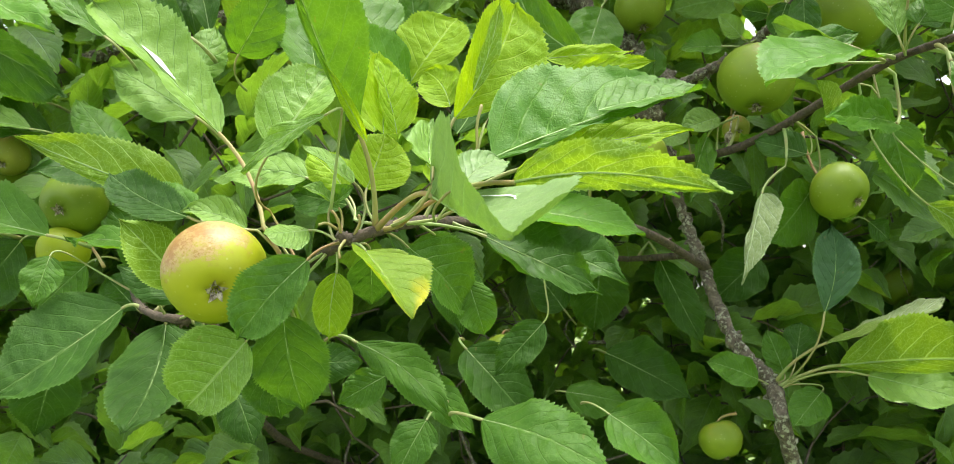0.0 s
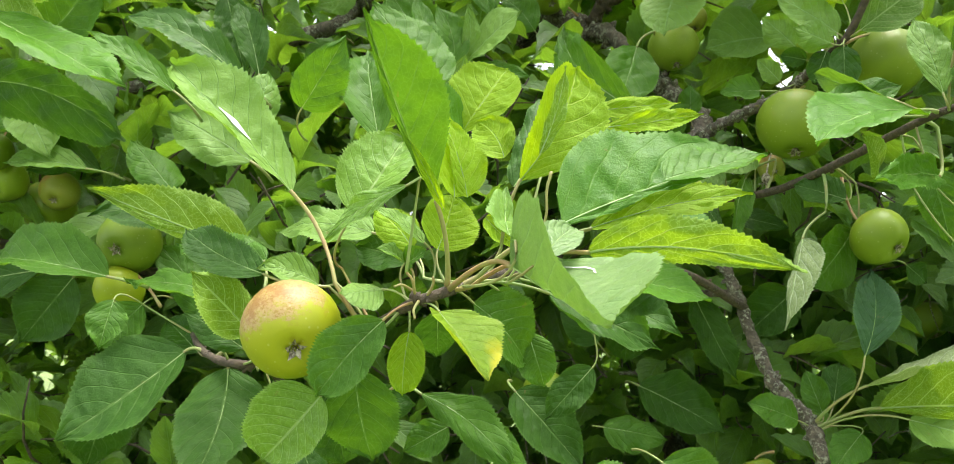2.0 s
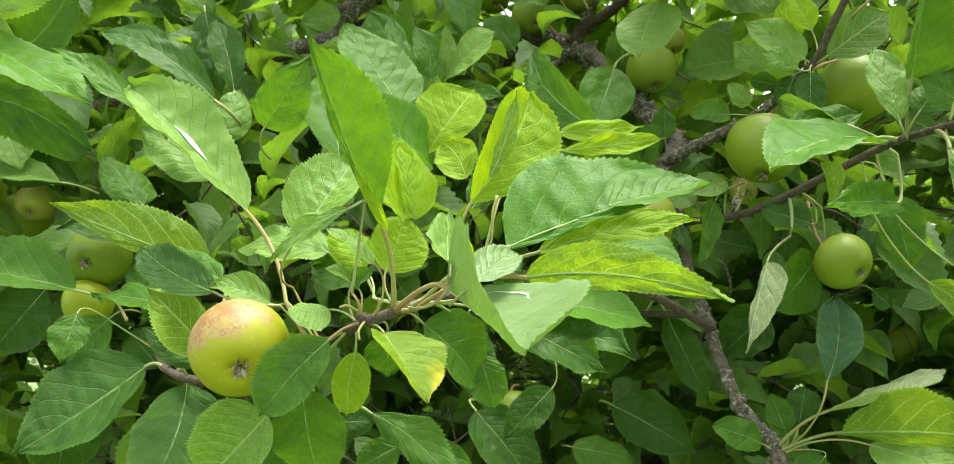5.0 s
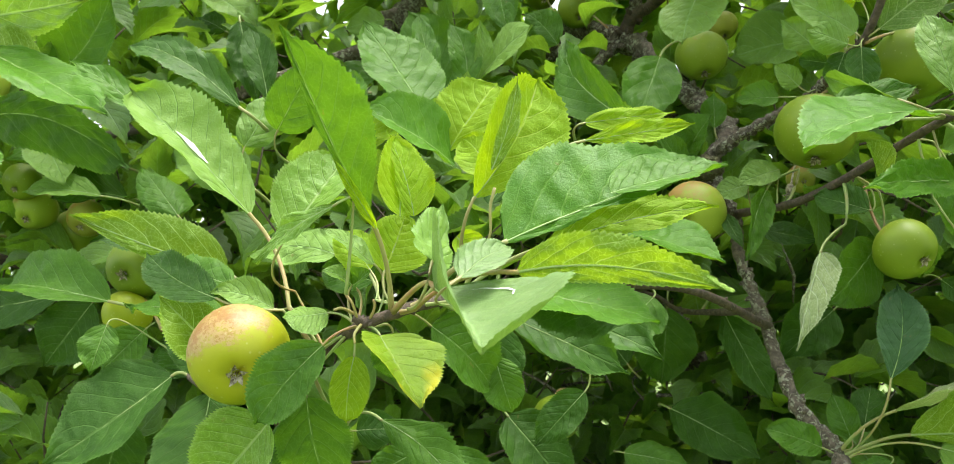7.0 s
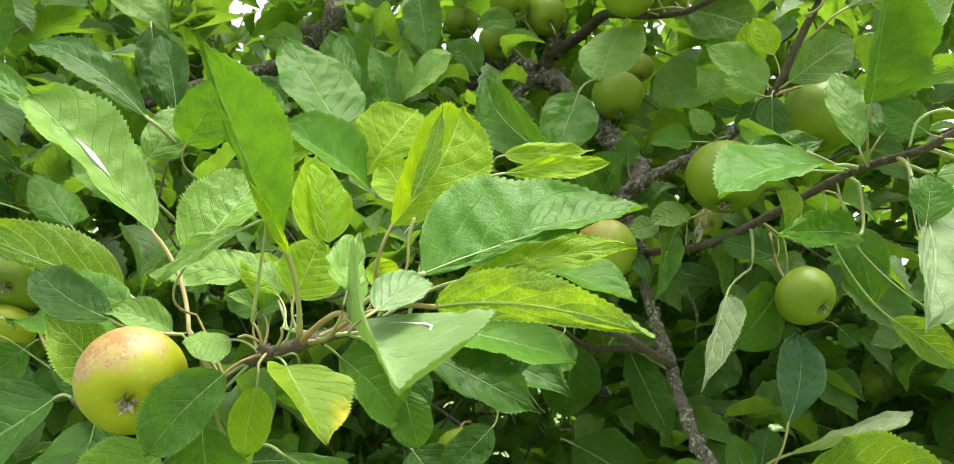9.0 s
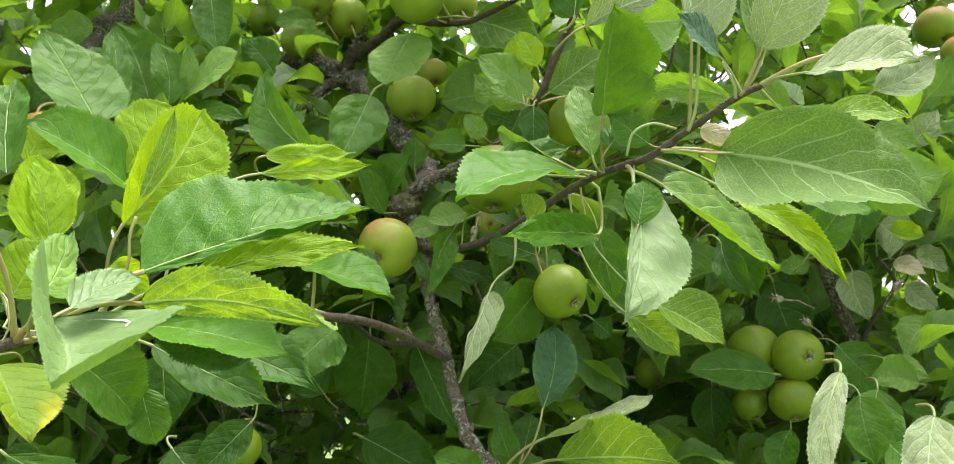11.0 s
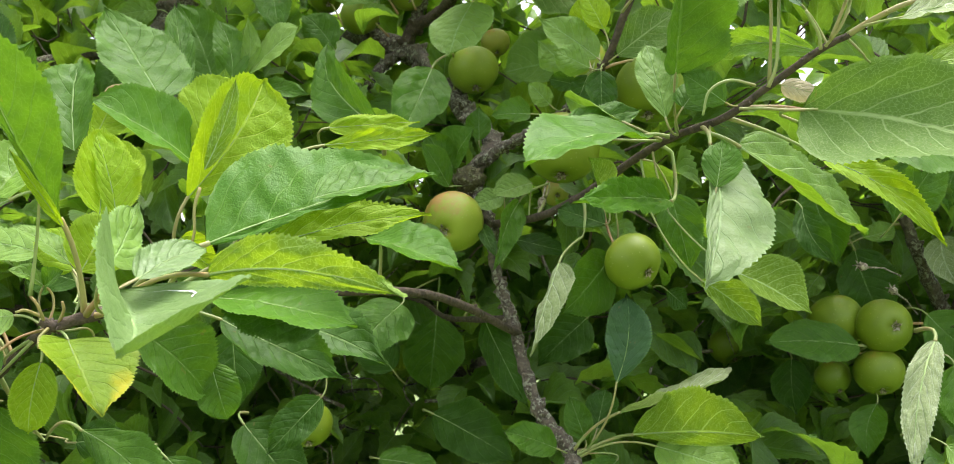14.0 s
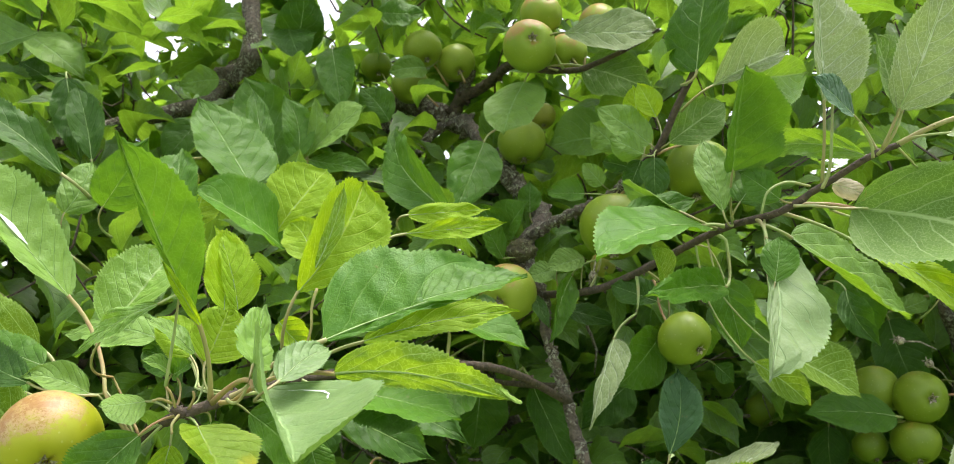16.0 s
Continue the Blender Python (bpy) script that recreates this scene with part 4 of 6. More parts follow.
# apple spur and its leaves
leaf(apple_spur, (-0.236, 0.668, 1.535), (-0.314, 0.629, 1.473), (-0.218, 0.665, 1.531), 0.0835, (-0.03, -0.83, 0.56), 20, 10, -0.008, -0.005, "dark", widest=0.42, blunt=0.77, left_share=0.98, right_share=1.05, form=(18, 0.03, 0.09, -0.023))
leaf(apple_spur, (-0.196, 0.653, 1.523), (-0.190, 0.577, 1.454), (-0.190, 0.640, 1.528), 0.0653, (0.15, -0.65, 0.74), 7, -2, -0.026, -0.050, "dark", widest=0.44, blunt=0.80, left_share=1.00, right_share=1.01, form=(1, -0.08, 0.00, -0.035))
leaf(apple_spur, (-0.037, 0.57, 1.511), (0.025, 0.54, 1.468), (-0.072, 0.6, 1.502), 0.030, (0.09, -0.75, 0.65), 5, 35, 0.05, -0.05, "mature")
leaf(apple_spur, (-0.021, 0.58, 1.489), (-0.051, 0.58, 1.473), (-0.008, 0.6, 1.49), 0.024, (-0.13, -0.96, 0.26), 5, 5, 0.03, 0, "mature")
leaf(apple_spur, (-0.094, 0.543, 1.58), (-0.128, 0.528, 1.591), (-0.082, 0.54, 1.581), 0.022, (0.48, -0.70, 0.53), 10, 10, 0.05, 0.08, "pale")
leaf(apple_spur, (-0.175, 0.640, 1.609), (-0.279, 0.603, 1.654), (-0.156, 0.620, 1.580), 0.0549, (0.36, -0.93, 0.06), 4, 8, 0.014, -0.008, "under", widest=0.39, blunt=0.96, left_share=0.33, right_share=0.99, form=(-3, -0.02, -0.01, -0.014))
leaf(apple_spur, (-0.123, 0.528, 1.587), (-0.182, 0.549, 1.618), (-0.087, 0.540, 1.579), 0.0291, (0.05, -0.77, 0.64), 7, 15, 0.028, -0.065, "dark", widest=0.50, blunt=0.56, left_share=1.00, right_share=0.99, form=(2, -0.01, 0.02, -0.001))
leaf(apple_spur, (-0.158, 0.6, 1.549), (-0.186, 0.57, 1.592), (-0.178, 0.63, 1.531), 0.039, (0.67, -0.74, -0.07), 5, 5, 0.03, 0, "under")
leaf(apple_spur, (-0.172, 0.62, 1.539), (-0.216, 0.62, 1.568), (-0.161, 0.62, 1.523), 0.026, (0.32, -0.82, 0.47), 5, 5, 0.03, 0, "dark")
leaf(apple_spur, (-0.231, 0.68, 1.533), (-0.267, 0.7, 1.559), (-0.217, 0.67, 1.527), 0.032, (0.10, -0.71, 0.69), 5, 5, 0.03, 0, "dark")
leaf(apple_spur, (-0.204, 0.68, 1.577), (-0.314, 0.72, 1.594), (-0.183, 0.67, 1.567), 0.041, (-0.11, -0.63, 0.77), 5, 15, 0.03, 0, "mature")
leaf(apple_spur, (-0.318, 0.76, 1.572), (-0.351, 0.74, 1.534), (-0.319, 0.78, 1.572), 0.039, (0.40, -0.91, 0.13), 5, 5, 0.03, 0, "mature")
leaf(apple_spur, (-0.283, 0.8, 1.558), (-0.33, 0.8, 1.632), (-0.264, 0.77, 1.537), 0.037, (0.47, -0.83, 0.30), 5, 15, 0.05, 0.1, "mature")
leaf(apple_spur, (-0.099, 0.58, 1.512), (-0.093, 0.6, 1.459), (-0.109, 0.62, 1.525), 0.041, (0.48, -0.84, -0.26), 5, 5, 0.03, 0, "dark")
leaf(apple_spur, (-0.381, 0.82, 1.49), (-0.416, 0.84, 1.413), (-0.357, 0.82, 1.513), 0.063, (0.38, -0.84, -0.39), 5, 5, 0.03, 0, "dark")
leaf(apple_spur, (-0.142, 0.64, 1.481), (-0.119, 0.62, 1.443), (-0.155, 0.64, 1.502), 0.035, (0.25, -0.79, 0.57), 5, 5, 0.03, 0, "dark")
leaf(apple_spur, (-0.012, 0.64, 1.484), (0.029, 0.64, 1.443), (-0.018, 0.62, 1.491), 0.027, (0.33, -0.88, 0.33), 5, 5, 0.03, 0, "mature")
leaf(apple_spur, (0.048, 0.47, 1.478), (0.108, 0.44, 1.462), (-0.018, 0.58, 1.488), 0.042, (-0.14, -0.65, 0.74), 10, 10, 0.05, 0, "mature")
leaf(apple_spur, (0.118, 0.64, 1.455), (0.161, 0.62, 1.423), (0.09, 0.64, 1.468), 0.042, (0.06, -0.81, 0.58), 10, 10, 0.05, 0, "mature")
leaf(apple_spur, (0.004, 0.58, 1.462), (-0.012, 0.56, 1.433), (-0.018, 0.58, 1.488), 0.028, (0.15, -0.85, 0.51), 10, 10, 0.05, 0, "mature")
# far left shoot
leaf(left_shoot, (-0.332, 0.728, 1.596), (-0.445, 0.739, 1.617), (-0.335, 0.760, 1.586), 0.0606, (0.12, -0.45, 0.89), 12, 41, 0.115, -0.145, "mature", widest=0.48, blunt=0.59, left_share=0.95, right_share=1.08, form=(-0, 0.14, 0.05, 0.024))
leaf(left_shoot, (-0.391, 0.635, 1.802), (-0.258, 0.615, 1.726), (-0.488, 0.675, 1.815), 0.0667, (0.31, -0.63, 0.71), 1, 27, -0.001, -0.011, "gloss", widest=0.47, blunt=0.81, left_share=1.03, right_share=1.04, form=(-7, -0.05, -0.08, -0.015))
leaf(left_shoot, (-0.345, 0.655, 1.781), (-0.409, 0.655, 1.817), (-0.436, 0.665, 1.807), 0.038, (0.26, -0.85, 0.46), 10, 10, 0.05, -0.03, "under")
leaf(left_shoot, (-0.485, 0.754, 1.778), (-0.328, 0.753, 1.718), (-0.556, 0.775, 1.804), 0.0658, (-0.12, -0.95, -0.29), 18, 3, 0.047, -0.122, "dark", widest=0.49, blunt=0.44, left_share=0.78, right_share=1.08, form=(4, -0.09, 0.01, -0.031))
leaf(left_shoot, (-0.221, 0.615, 1.724), (-0.283, 0.604, 1.771), (-0.203, 0.635, 1.709), 0.0227, (0.54, -0.64, 0.55), 10, 22, 0.090, -0.054, "mature", widest=0.42, blunt=0.78, left_share=0.99, right_share=0.99, form=(-7, 0.02, 0.00, 0.030))
leaf(left_shoot, (-0.213, 0.735, 1.759), (-0.328, 0.743, 1.830), (-0.201, 0.735, 1.728), 0.0414, (0.40, -0.57, 0.72), 3, 32, 0.156, -0.065, "dark", widest=0.49, blunt=0.78, left_share=1.03, right_share=0.95, form=(3, 0.06, -0.06, 0.026))
leaf(left_shoot, (-0.133, 0.635, 1.712), (-0.094, 0.615, 1.758), (-0.128, 0.615, 1.682), 0.040, (0.16, -0.84, -0.51), 20, 10, 0.05, 0, "mature")
leaf(left_shoot, (-0.475, 0.835, 1.84), (-0.396, 0.815, 1.913), (-0.541, 0.755, 1.867), 0.079, (0.02, -0.96, -0.29), 10, 10, 0.04, 0.1, "mature")
leaf(left_shoot, (-0.496, 0.675, 1.819), (-0.538, 0.675, 1.859), (-0.514, 0.695, 1.824), 0.040, (0.40, -0.81, 0.42), 10, 10, 0.04, 0.1, "mature")
leaf(left_shoot, (-0.451, 0.654, 1.801), (-0.521, 0.653, 1.865), (-0.486, 0.695, 1.823), 0.0486, (-0.04, -1.00, -0.04), 20, 22, 0.086, 0.064, "bright", widest=0.50, blunt=0.82, left_share=1.09, right_share=0.87, form=(-1, 0.06, 0.10, 0.026))
leaf(left_shoot, (-0.529, 0.695, 1.792), (-0.420, 0.673, 1.687), (-0.549, 0.695, 1.822), 0.0730, (0.66, -0.20, 0.72), 10, 28, 0.021, -0.077, "mature", widest=0.47, blunt=0.81, left_share=1.12, right_share=0.99, form=(-8, 0.05, 0.02, -0.021))
leaf(left_shoot, (-0.594, 0.715, 1.814), (-0.484, 0.694, 1.768), (-0.512, 0.695, 1.798), 0.0651, (0.26, -0.47, 0.84), 19, 28, 0.075, 0.041, "bright", widest=0.43, blunt=0.80, left_share=1.04, right_share=1.00, form=(7, 0.06, 0.08, 0.011))
leaf(left_shoot, (-0.580, 0.696, 1.809), (-0.560, 0.675, 1.745), (-0.592, 0.695, 1.812), 0.0613, (0.85, -0.36, 0.39), 11, 15, 0.044, -0.015, "pale", widest=0.44, blunt=0.77, left_share=1.09, right_share=0.95, form=(8, 0.03, 0.02, -0.001))
leaf(left_shoot, (-0.463, 0.835, 1.609), (-0.635, 0.855, 1.586), (-0.386, 0.815, 1.618), 0.0614, (-0.15, -0.96, 0.25), 8, 11, 0.032, -0.004, "dark", widest=0.48, blunt=0.84, left_share=0.96, right_share=0.95, form=(6, 0.02, -0.01, -0.002))
leaf(left_shoot, (-0.44, 0.855, 1.602), (-0.498, 0.855, 1.536), (-0.425, 0.855, 1.614), 0.063, (0.26, -0.94, -0.23), 8, 8, 0.03, 0, "dark")
leaf(left_shoot, (-0.665, 0.955, 1.685), (-0.726, 0.955, 1.581), (-0.629, 0.955, 1.699), 0.084, (0.51, -0.80, -0.30), 8, 8, 0.03, 0, "dark")
leaf(left_shoot, (-0.748, 0.905, 1.678), (-0.78, 0.905, 1.583), (-0.749, 0.925, 1.687), 0.072, (0.68, -0.69, -0.23), 8, 8, 0.03, 0, "dark")
leaf(left_shoot, (-0.683, 0.805, 1.537), (-0.621, 0.795, 1.454), (-0.739, 0.825, 1.556), 0.075, (0.61, -0.59, 0.53), 8, 8, 0.03, 0, "dark")
leaf(left_shoot, (-0.474, 0.815, 1.773), (-0.43, 0.795, 1.719), (-0.497, 0.835, 1.785), 0.052, (0.42, -0.68, 0.60), 8, 8, 0.03, 0, "pale")
leaf(left_shoot, (-0.404, 0.815, 1.705), (-0.477, 0.794, 1.711), (-0.380, 0.815, 1.690), 0.0366, (0.24, -0.63, 0.74), 15, 28, 0.058, 0.006, "pale", widest=0.48, blunt=0.79, left_share=0.98, right_share=1.02, form=(8, 0.03, 0.06, 0.009))
leaf(left_shoot, (-0.364, 0.835, 1.711), (-0.364, 0.835, 1.736), (-0.332, 0.815, 1.688), 0.018, (0.50, -0.86, 0.00), 8, 8, 0.03, 0, "pale")
leaf(left_shoot, (-0.308, 0.795, 1.678), (-0.36, 0.815, 1.732), (-0.283, 0.795, 1.665), 0.044, (0.25, -0.81, 0.54), 8, 8, 0.03, 0, "mature")
leaf(left_shoot, (-0.216, 0.755, 1.695), (-0.304, 0.775, 1.75), (-0.205, 0.755, 1.673), 0.053, (0.13, -0.84, 0.52), 8, 8, 0.03, 0, "pale")
leaf(left_shoot, (-0.3, 0.905, 1.905), (-0.275, 0.895, 1.811), (-0.317, 0.925, 1.921), 0.043, (0.34, -0.92, 0.19), 20, 20, 0.03, 0, "dark")
leaf(left_shoot, (-0.591, 0.855, 1.742), (-0.613, 0.835, 1.686), (-0.6, 0.875, 1.76), 0.045, (0.61, -0.79, 0.05), 8, 8, 0.03, 0, "dark")
leaf(left_shoot, (-0.298, 0.675, 1.576), (-0.299, 0.655, 1.539), (-0.283, 0.695, 1.571), 0.030, (0.49, -0.77, 0.41), 8, 8, 0.03, 0, "mature")
leaf(left_shoot, (-0.183, 0.595, 1.565), (-0.161, 0.595, 1.549), (-0.2, 0.615, 1.569), 0.020, (0.36, -0.80, 0.49), 8, 8, 0.03, 0, "pale")
leaf(left_shoot, (-0.139, 0.575, 1.597), (-0.222, 0.615, 1.618), (-0.139, 0.595, 1.582), 0.033, (-0.17, -0.71, 0.69), 8, 8, 0.03, 0, "mature")
leaf(left_shoot, (-0.455, 0.660, 1.833), (-0.292, 0.644, 1.832), (-0.455, 0.660, 1.831), 0.0617, (-0.10, -0.98, -0.16), 19, 2, -0.035, -0.004, "bright", widest=0.58, blunt=0.84, left_share=1.22, right_share=0.66, form=(-3, -0.08, 0.14, -0.024))
leaf(left_shoot, (-0.485, 0.681, 1.838), (-0.447, 0.699, 1.921), (-0.484, 0.680, 1.838), 0.0397, (0.15, -0.98, 0.15), 9, 7, 0.023, 0.001, "young", widest=0.46, blunt=0.80, left_share=0.97, right_share=1.03, form=(-3, -0.02, -0.01, 0.003))
# right twig
leaf(right_twig, (0.325, 0.701, 1.704), (0.225, 0.616, 1.665), (0.347, 0.717, 1.707), 0.0681, (-0.03, -0.38, 0.92), 6, 26, 0.058, 0.064, "gloss", widest=0.46, blunt=0.80, left_share=1.01, right_share=1.05, form=(-8, -0.07, -0.04, -0.007))
leaf(right_twig, (0.311, 0.720, 1.719), (0.273, 0.778, 1.756), (0.335, 0.720, 1.704), 0.0395, (-0.88, -0.37, -0.31), 4, 37, 0.030, -0.003, "pale", widest=0.46, blunt=0.82, left_share=0.95, right_share=1.05, form=(-23, 0.16, -0.04, 0.005))
leaf(right_twig, (0.265, 0.72, 1.715), (0.33, 0.74, 1.734), (0.338, 0.72, 1.704), 0.030, (0.17, -0.91, 0.38), 8, 8, 0.03, 0, "mature")
leaf(right_twig, (0.345, 0.720, 1.656), (0.253, 0.596, 1.639), (0.350, 0.730, 1.696), 0.0297, (0.58, -0.53, 0.62), 3, 45, 0.015, 0.014, "gloss", widest=0.43, blunt=0.78, left_share=1.00, right_share=0.97, form=(4, 0.01, -0.02, -0.005))
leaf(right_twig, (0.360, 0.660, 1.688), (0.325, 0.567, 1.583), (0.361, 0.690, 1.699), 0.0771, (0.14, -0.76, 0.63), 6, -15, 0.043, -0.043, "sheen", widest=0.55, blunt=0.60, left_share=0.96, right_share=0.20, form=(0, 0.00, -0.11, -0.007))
leaf(right_twig, (0.351, 0.62, 1.65), (0.361, 0.63, 1.686), (0.361, 0.68, 1.702), 0.027, (-0.01, -0.96, 0.27), 10, 20, 0.03, 0, "mature")
leaf(right_twig, (0.393, 0.700, 1.694), (0.514, 0.759, 1.630), (0.364, 0.700, 1.701), 0.0627, (0.56, -0.74, 0.37), 12, 28, 0.051, 0.050, "bright", widest=0.39, blunt=0.76, left_share=1.06, right_share=1.00, form=(-0, 0.07, 0.02, 0.007))
leaf(right_twig, (0.449, 0.681, 1.678), (0.498, 0.617, 1.608), (0.378, 0.670, 1.701), 0.0261, (-0.43, -0.80, 0.42), 12, 30, 0.066, -0.056, "young", widest=0.41, blunt=0.82, left_share=1.03, right_share=0.96, form=(1, 0.02, 0.04, 0.011))
leaf(right_twig, (0.422, 0.649, 1.708), (0.539, 0.577, 1.654), (0.383, 0.660, 1.702), 0.0969, (-0.38, -0.86, 0.32), 21, 23, 0.016, -0.050, "shade_under", STALK_RED, widest=0.46, blunt=0.60, left_share=0.87, right_share=1.19, form=(51, 0.16, 0.02, 0.025))
leaf(right_twig, (0.341, 0.671, 1.742), (0.344, 0.629, 1.813), (0.353, 0.710, 1.709), 0.0767, (0.50, -0.73, -0.46), 30, 22, -0.022, 0.002, "mature", widest=0.44, blunt=0.51, left_share=0.95, right_share=1.05, form=(-8, 0.08, 0.06, 0.025))
leaf(right_twig, (0.423, 0.619, 1.740), (0.375, 0.721, 1.768), (0.425, 0.620, 1.737), 0.0233, (-0.84, -0.47, 0.27), 7, 39, 0.034, 0.070, "bright", widest=0.46, blunt=0.80, left_share=0.97, right_share=1.03, form=(3, 0.01, 0.01, 0.007))
leaf(right_twig, (0.450, 0.560, 1.741), (0.487, 0.500, 1.728), (0.437, 0.585, 1.743), 0.0552, (-0.54, -0.48, 0.69), 18, 20, 0.010, -0.091, "silver", widest=0.45, blunt=0.77, left_share=1.03, right_share=0.98, form=(-8, 0.04, -0.01, -0.029))
leaf(right_twig, (0.498, 0.639, 1.733), (0.557, 0.623, 1.728), (0.445, 0.600, 1.731), 0.0264, (-0.24, -0.92, 0.30), 6, 23, 0.032, -0.087, "under", widest=0.43, blunt=0.83, left_share=0.95, right_share=1.01, form=(5, -0.01, -0.04, -0.011))
leaf(right_twig, (0.387, 0.699, 1.598), (0.433, 0.683, 1.567), (0.343, 0.720, 1.647), 0.0501, (0.08, -0.82, 0.57), 14, 22, 0.053, 0.003, "under", widest=0.44, blunt=0.78, left_share=1.10, right_share=0.93, form=(-4, 0.09, 0.07, 0.010))
leaf(right_twig, (0.367, 0.728, 1.595), (0.417, 0.742, 1.558), (0.334, 0.740, 1.649), 0.0283, (0.22, -0.97, -0.06), 14, 12, 0.057, -0.017, "under", widest=0.48, blunt=0.79, left_share=1.08, right_share=0.89, form=(1, 0.02, 0.07, 0.012))
leaf(right_twig, (0.355, 0.76, 1.667), (0.368, 0.76, 1.604), (0.343, 0.76, 1.694), 0.036, (-0.08, -1.00, -0.02), 8, 8, 0.03, 0, "mature")
leaf(right_twig, (0.373, 0.66, 1.717), (0.343, 0.66, 1.74), (0.395, 0.64, 1.725), 0.027, (-0.04, -1.00, -0.05), 8, 8, 0.03, 0, "mature", STALK_RED)
leaf(right_twig, (0.334, 0.678, 1.711), (0.327, 0.705, 1.778), (0.346, 0.710, 1.704), 0.0287, (-0.14, -0.92, 0.36), 13, 13, 0.058, 0.003, "pale", widest=0.50, blunt=0.79, left_share=0.99, right_share=1.01, form=(5, 0.04, 0.04, 0.011))
leaf(right_twig, (0.345, 0.67, 1.717), (0.367, 0.68, 1.744), (0.348, 0.71, 1.707), 0.026, (0.06, -0.95, 0.31), 8, 8, 0.03, 0, "mature")
leaf(right_twig, (0.407, 0.600, 1.765), (0.373, 0.583, 1.788), (0.419, 0.600, 1.740), 0.0320, (0.51, -0.85, 0.12), 21, 5, 0.011, 0.013, "blue", widest=0.50, blunt=0.74, left_share=0.99, right_share=1.00, form=(7, -0.02, -0.02, -0.005))
leaf(right_twig, (0.354, 0.697, 1.826), (0.429, 0.726, 1.841), (0.354, 0.697, 1.826), 0.0467, (0.40, -0.87, -0.29), 26, 14, 0.056, 0.015, "bright", widest=0.49, blunt=0.77, left_share=0.83, right_share=1.12, form=(6, 0.06, 0.07, 0.013))
leaf(right_twig, (0.430, 0.584, 1.760), (0.402, 0.553, 1.807), (0.429, 0.580, 1.750), 0.0560, (0.56, -0.81, -0.20), 23, 5, 0.021, 0.004, "shade_under", widest=0.47, blunt=0.72, left_share=0.98, right_share=1.07, form=(3, -0.04, 0.09, -0.017))
leaf(right_twig, (0.424, 0.571, 1.760), (0.449, 0.538, 1.841), (0.416, 0.585, 1.739), 0.0511, (-0.07, -0.93, -0.37), 17, 14, 0.037, 0.007, "silver", widest=0.42, blunt=0.77, left_share=0.86, right_share=1.09, form=(-1, 0.05, 0.03, 0.010))
leaf(right_twig, (0.328, 0.667, 1.810), (0.397, 0.684, 1.845), (0.326, 0.720, 1.801), 0.0573, (0.27, -0.96, -0.07), 29, 22, 0.102, -0.024, "silver", widest=0.55, blunt=0.68, left_share=1.20, right_share=0.30, form=(-11, 0.00, 0.11, 0.001))
leaf(right_twig, (0.339, 0.753, 1.852), (0.357, 0.755, 1.955), (0.329, 0.770, 1.845), 0.0896, (-0.82, -0.54, 0.16), 2, 20, 0.028, 0.004, "dark", widest=0.41, blunt=0.72, left_share=0.98, right_share=1.10, form=(-14, -0.02, -0.07, 0.001))
leaf(right_twig, (0.394, 0.618, 1.781), (0.391, 0.604, 1.871), (0.393, 0.640, 1.730), 0.0632, (0.43, -0.89, -0.13), 31, 17, 0.008, -0.013, "silver", widest=0.39, blunt=0.68, left_share=0.93, right_share=1.13, form=(5, 0.08, 0.12, -0.004))
leaf(right_twig, (0.565, 0.8, 1.653), (0.593, 0.78, 1.7), (0.573, 0.82, 1.632), 0.042, (-0.51, -0.86, -0.06), 10, 10, 0.03, 0, "mature")
leaf(right_twig, (0.475, 0.7, 1.701), (0.564, 0.68, 1.676), (0.419, 0.68, 1.712), 0.066, (-0.06, -0.87, 0.48), 10, 10, 0.06, 0, "mature")
leaf(right_twig, (0.594, 0.76, 1.696), (0.661, 0.74, 1.713), (0.536, 0.78, 1.695), 0.052, (-0.34, -0.88, 0.33), 10, 10, 0.06, 0, "pale")
leaf(right_twig, (0.288, 0.701, 1.655), (0.278, 0.685, 1.685), (0.288, 0.701, 1.655), 0.0428, (0.77, -0.63, -0.07), 28, 12, 0.051, 0.009, "under", widest=0.45, blunt=0.80, left_share=1.03, right_share=1.04, form=(-7, 0.02, 0.13, 0.005))
# upright twig
leaf(upright_twig, (0.327, 0.82, 1.804), (0.382, 0.81, 1.843), (0.32, 0.83, 1.796), 0.043, (-0.15, -0.99, -0.05), 10, 10, 0.03, 0, "shade_under")
leaf(upright_twig, (0.312, 0.82, 1.79), (0.311, 0.82, 1.749), (0.318, 0.83, 1.799), 0.030, (-0.04, -1.00, 0.00), 10, 10, 0.03, 0, "dark", widest=.5, blunt=.5)
leaf(upright_twig, (0.302, 0.82, 1.793), (0.269, 0.82, 1.81), (0.314, 0.83, 1.796), 0.027, (0.04, -1.00, 0.08), 10, 10, 0.03, 0, "pale")
leaf(upright_twig, (0.311, 0.83, 1.805), (0.26, 0.84, 1.85), (0.317, 0.83, 1.799), 0.034, (-0.02, -0.98, 0.20), 10, 10, 0.03, 0, "pale")
leaf(upright_twig, (0.318, 0.83, 1.832), (0.301, 0.83, 1.868), (0.32, 0.83, 1.808), 0.029, (-0.01, -1.00, -0.00), 10, 20, 0.03, 0, "young")
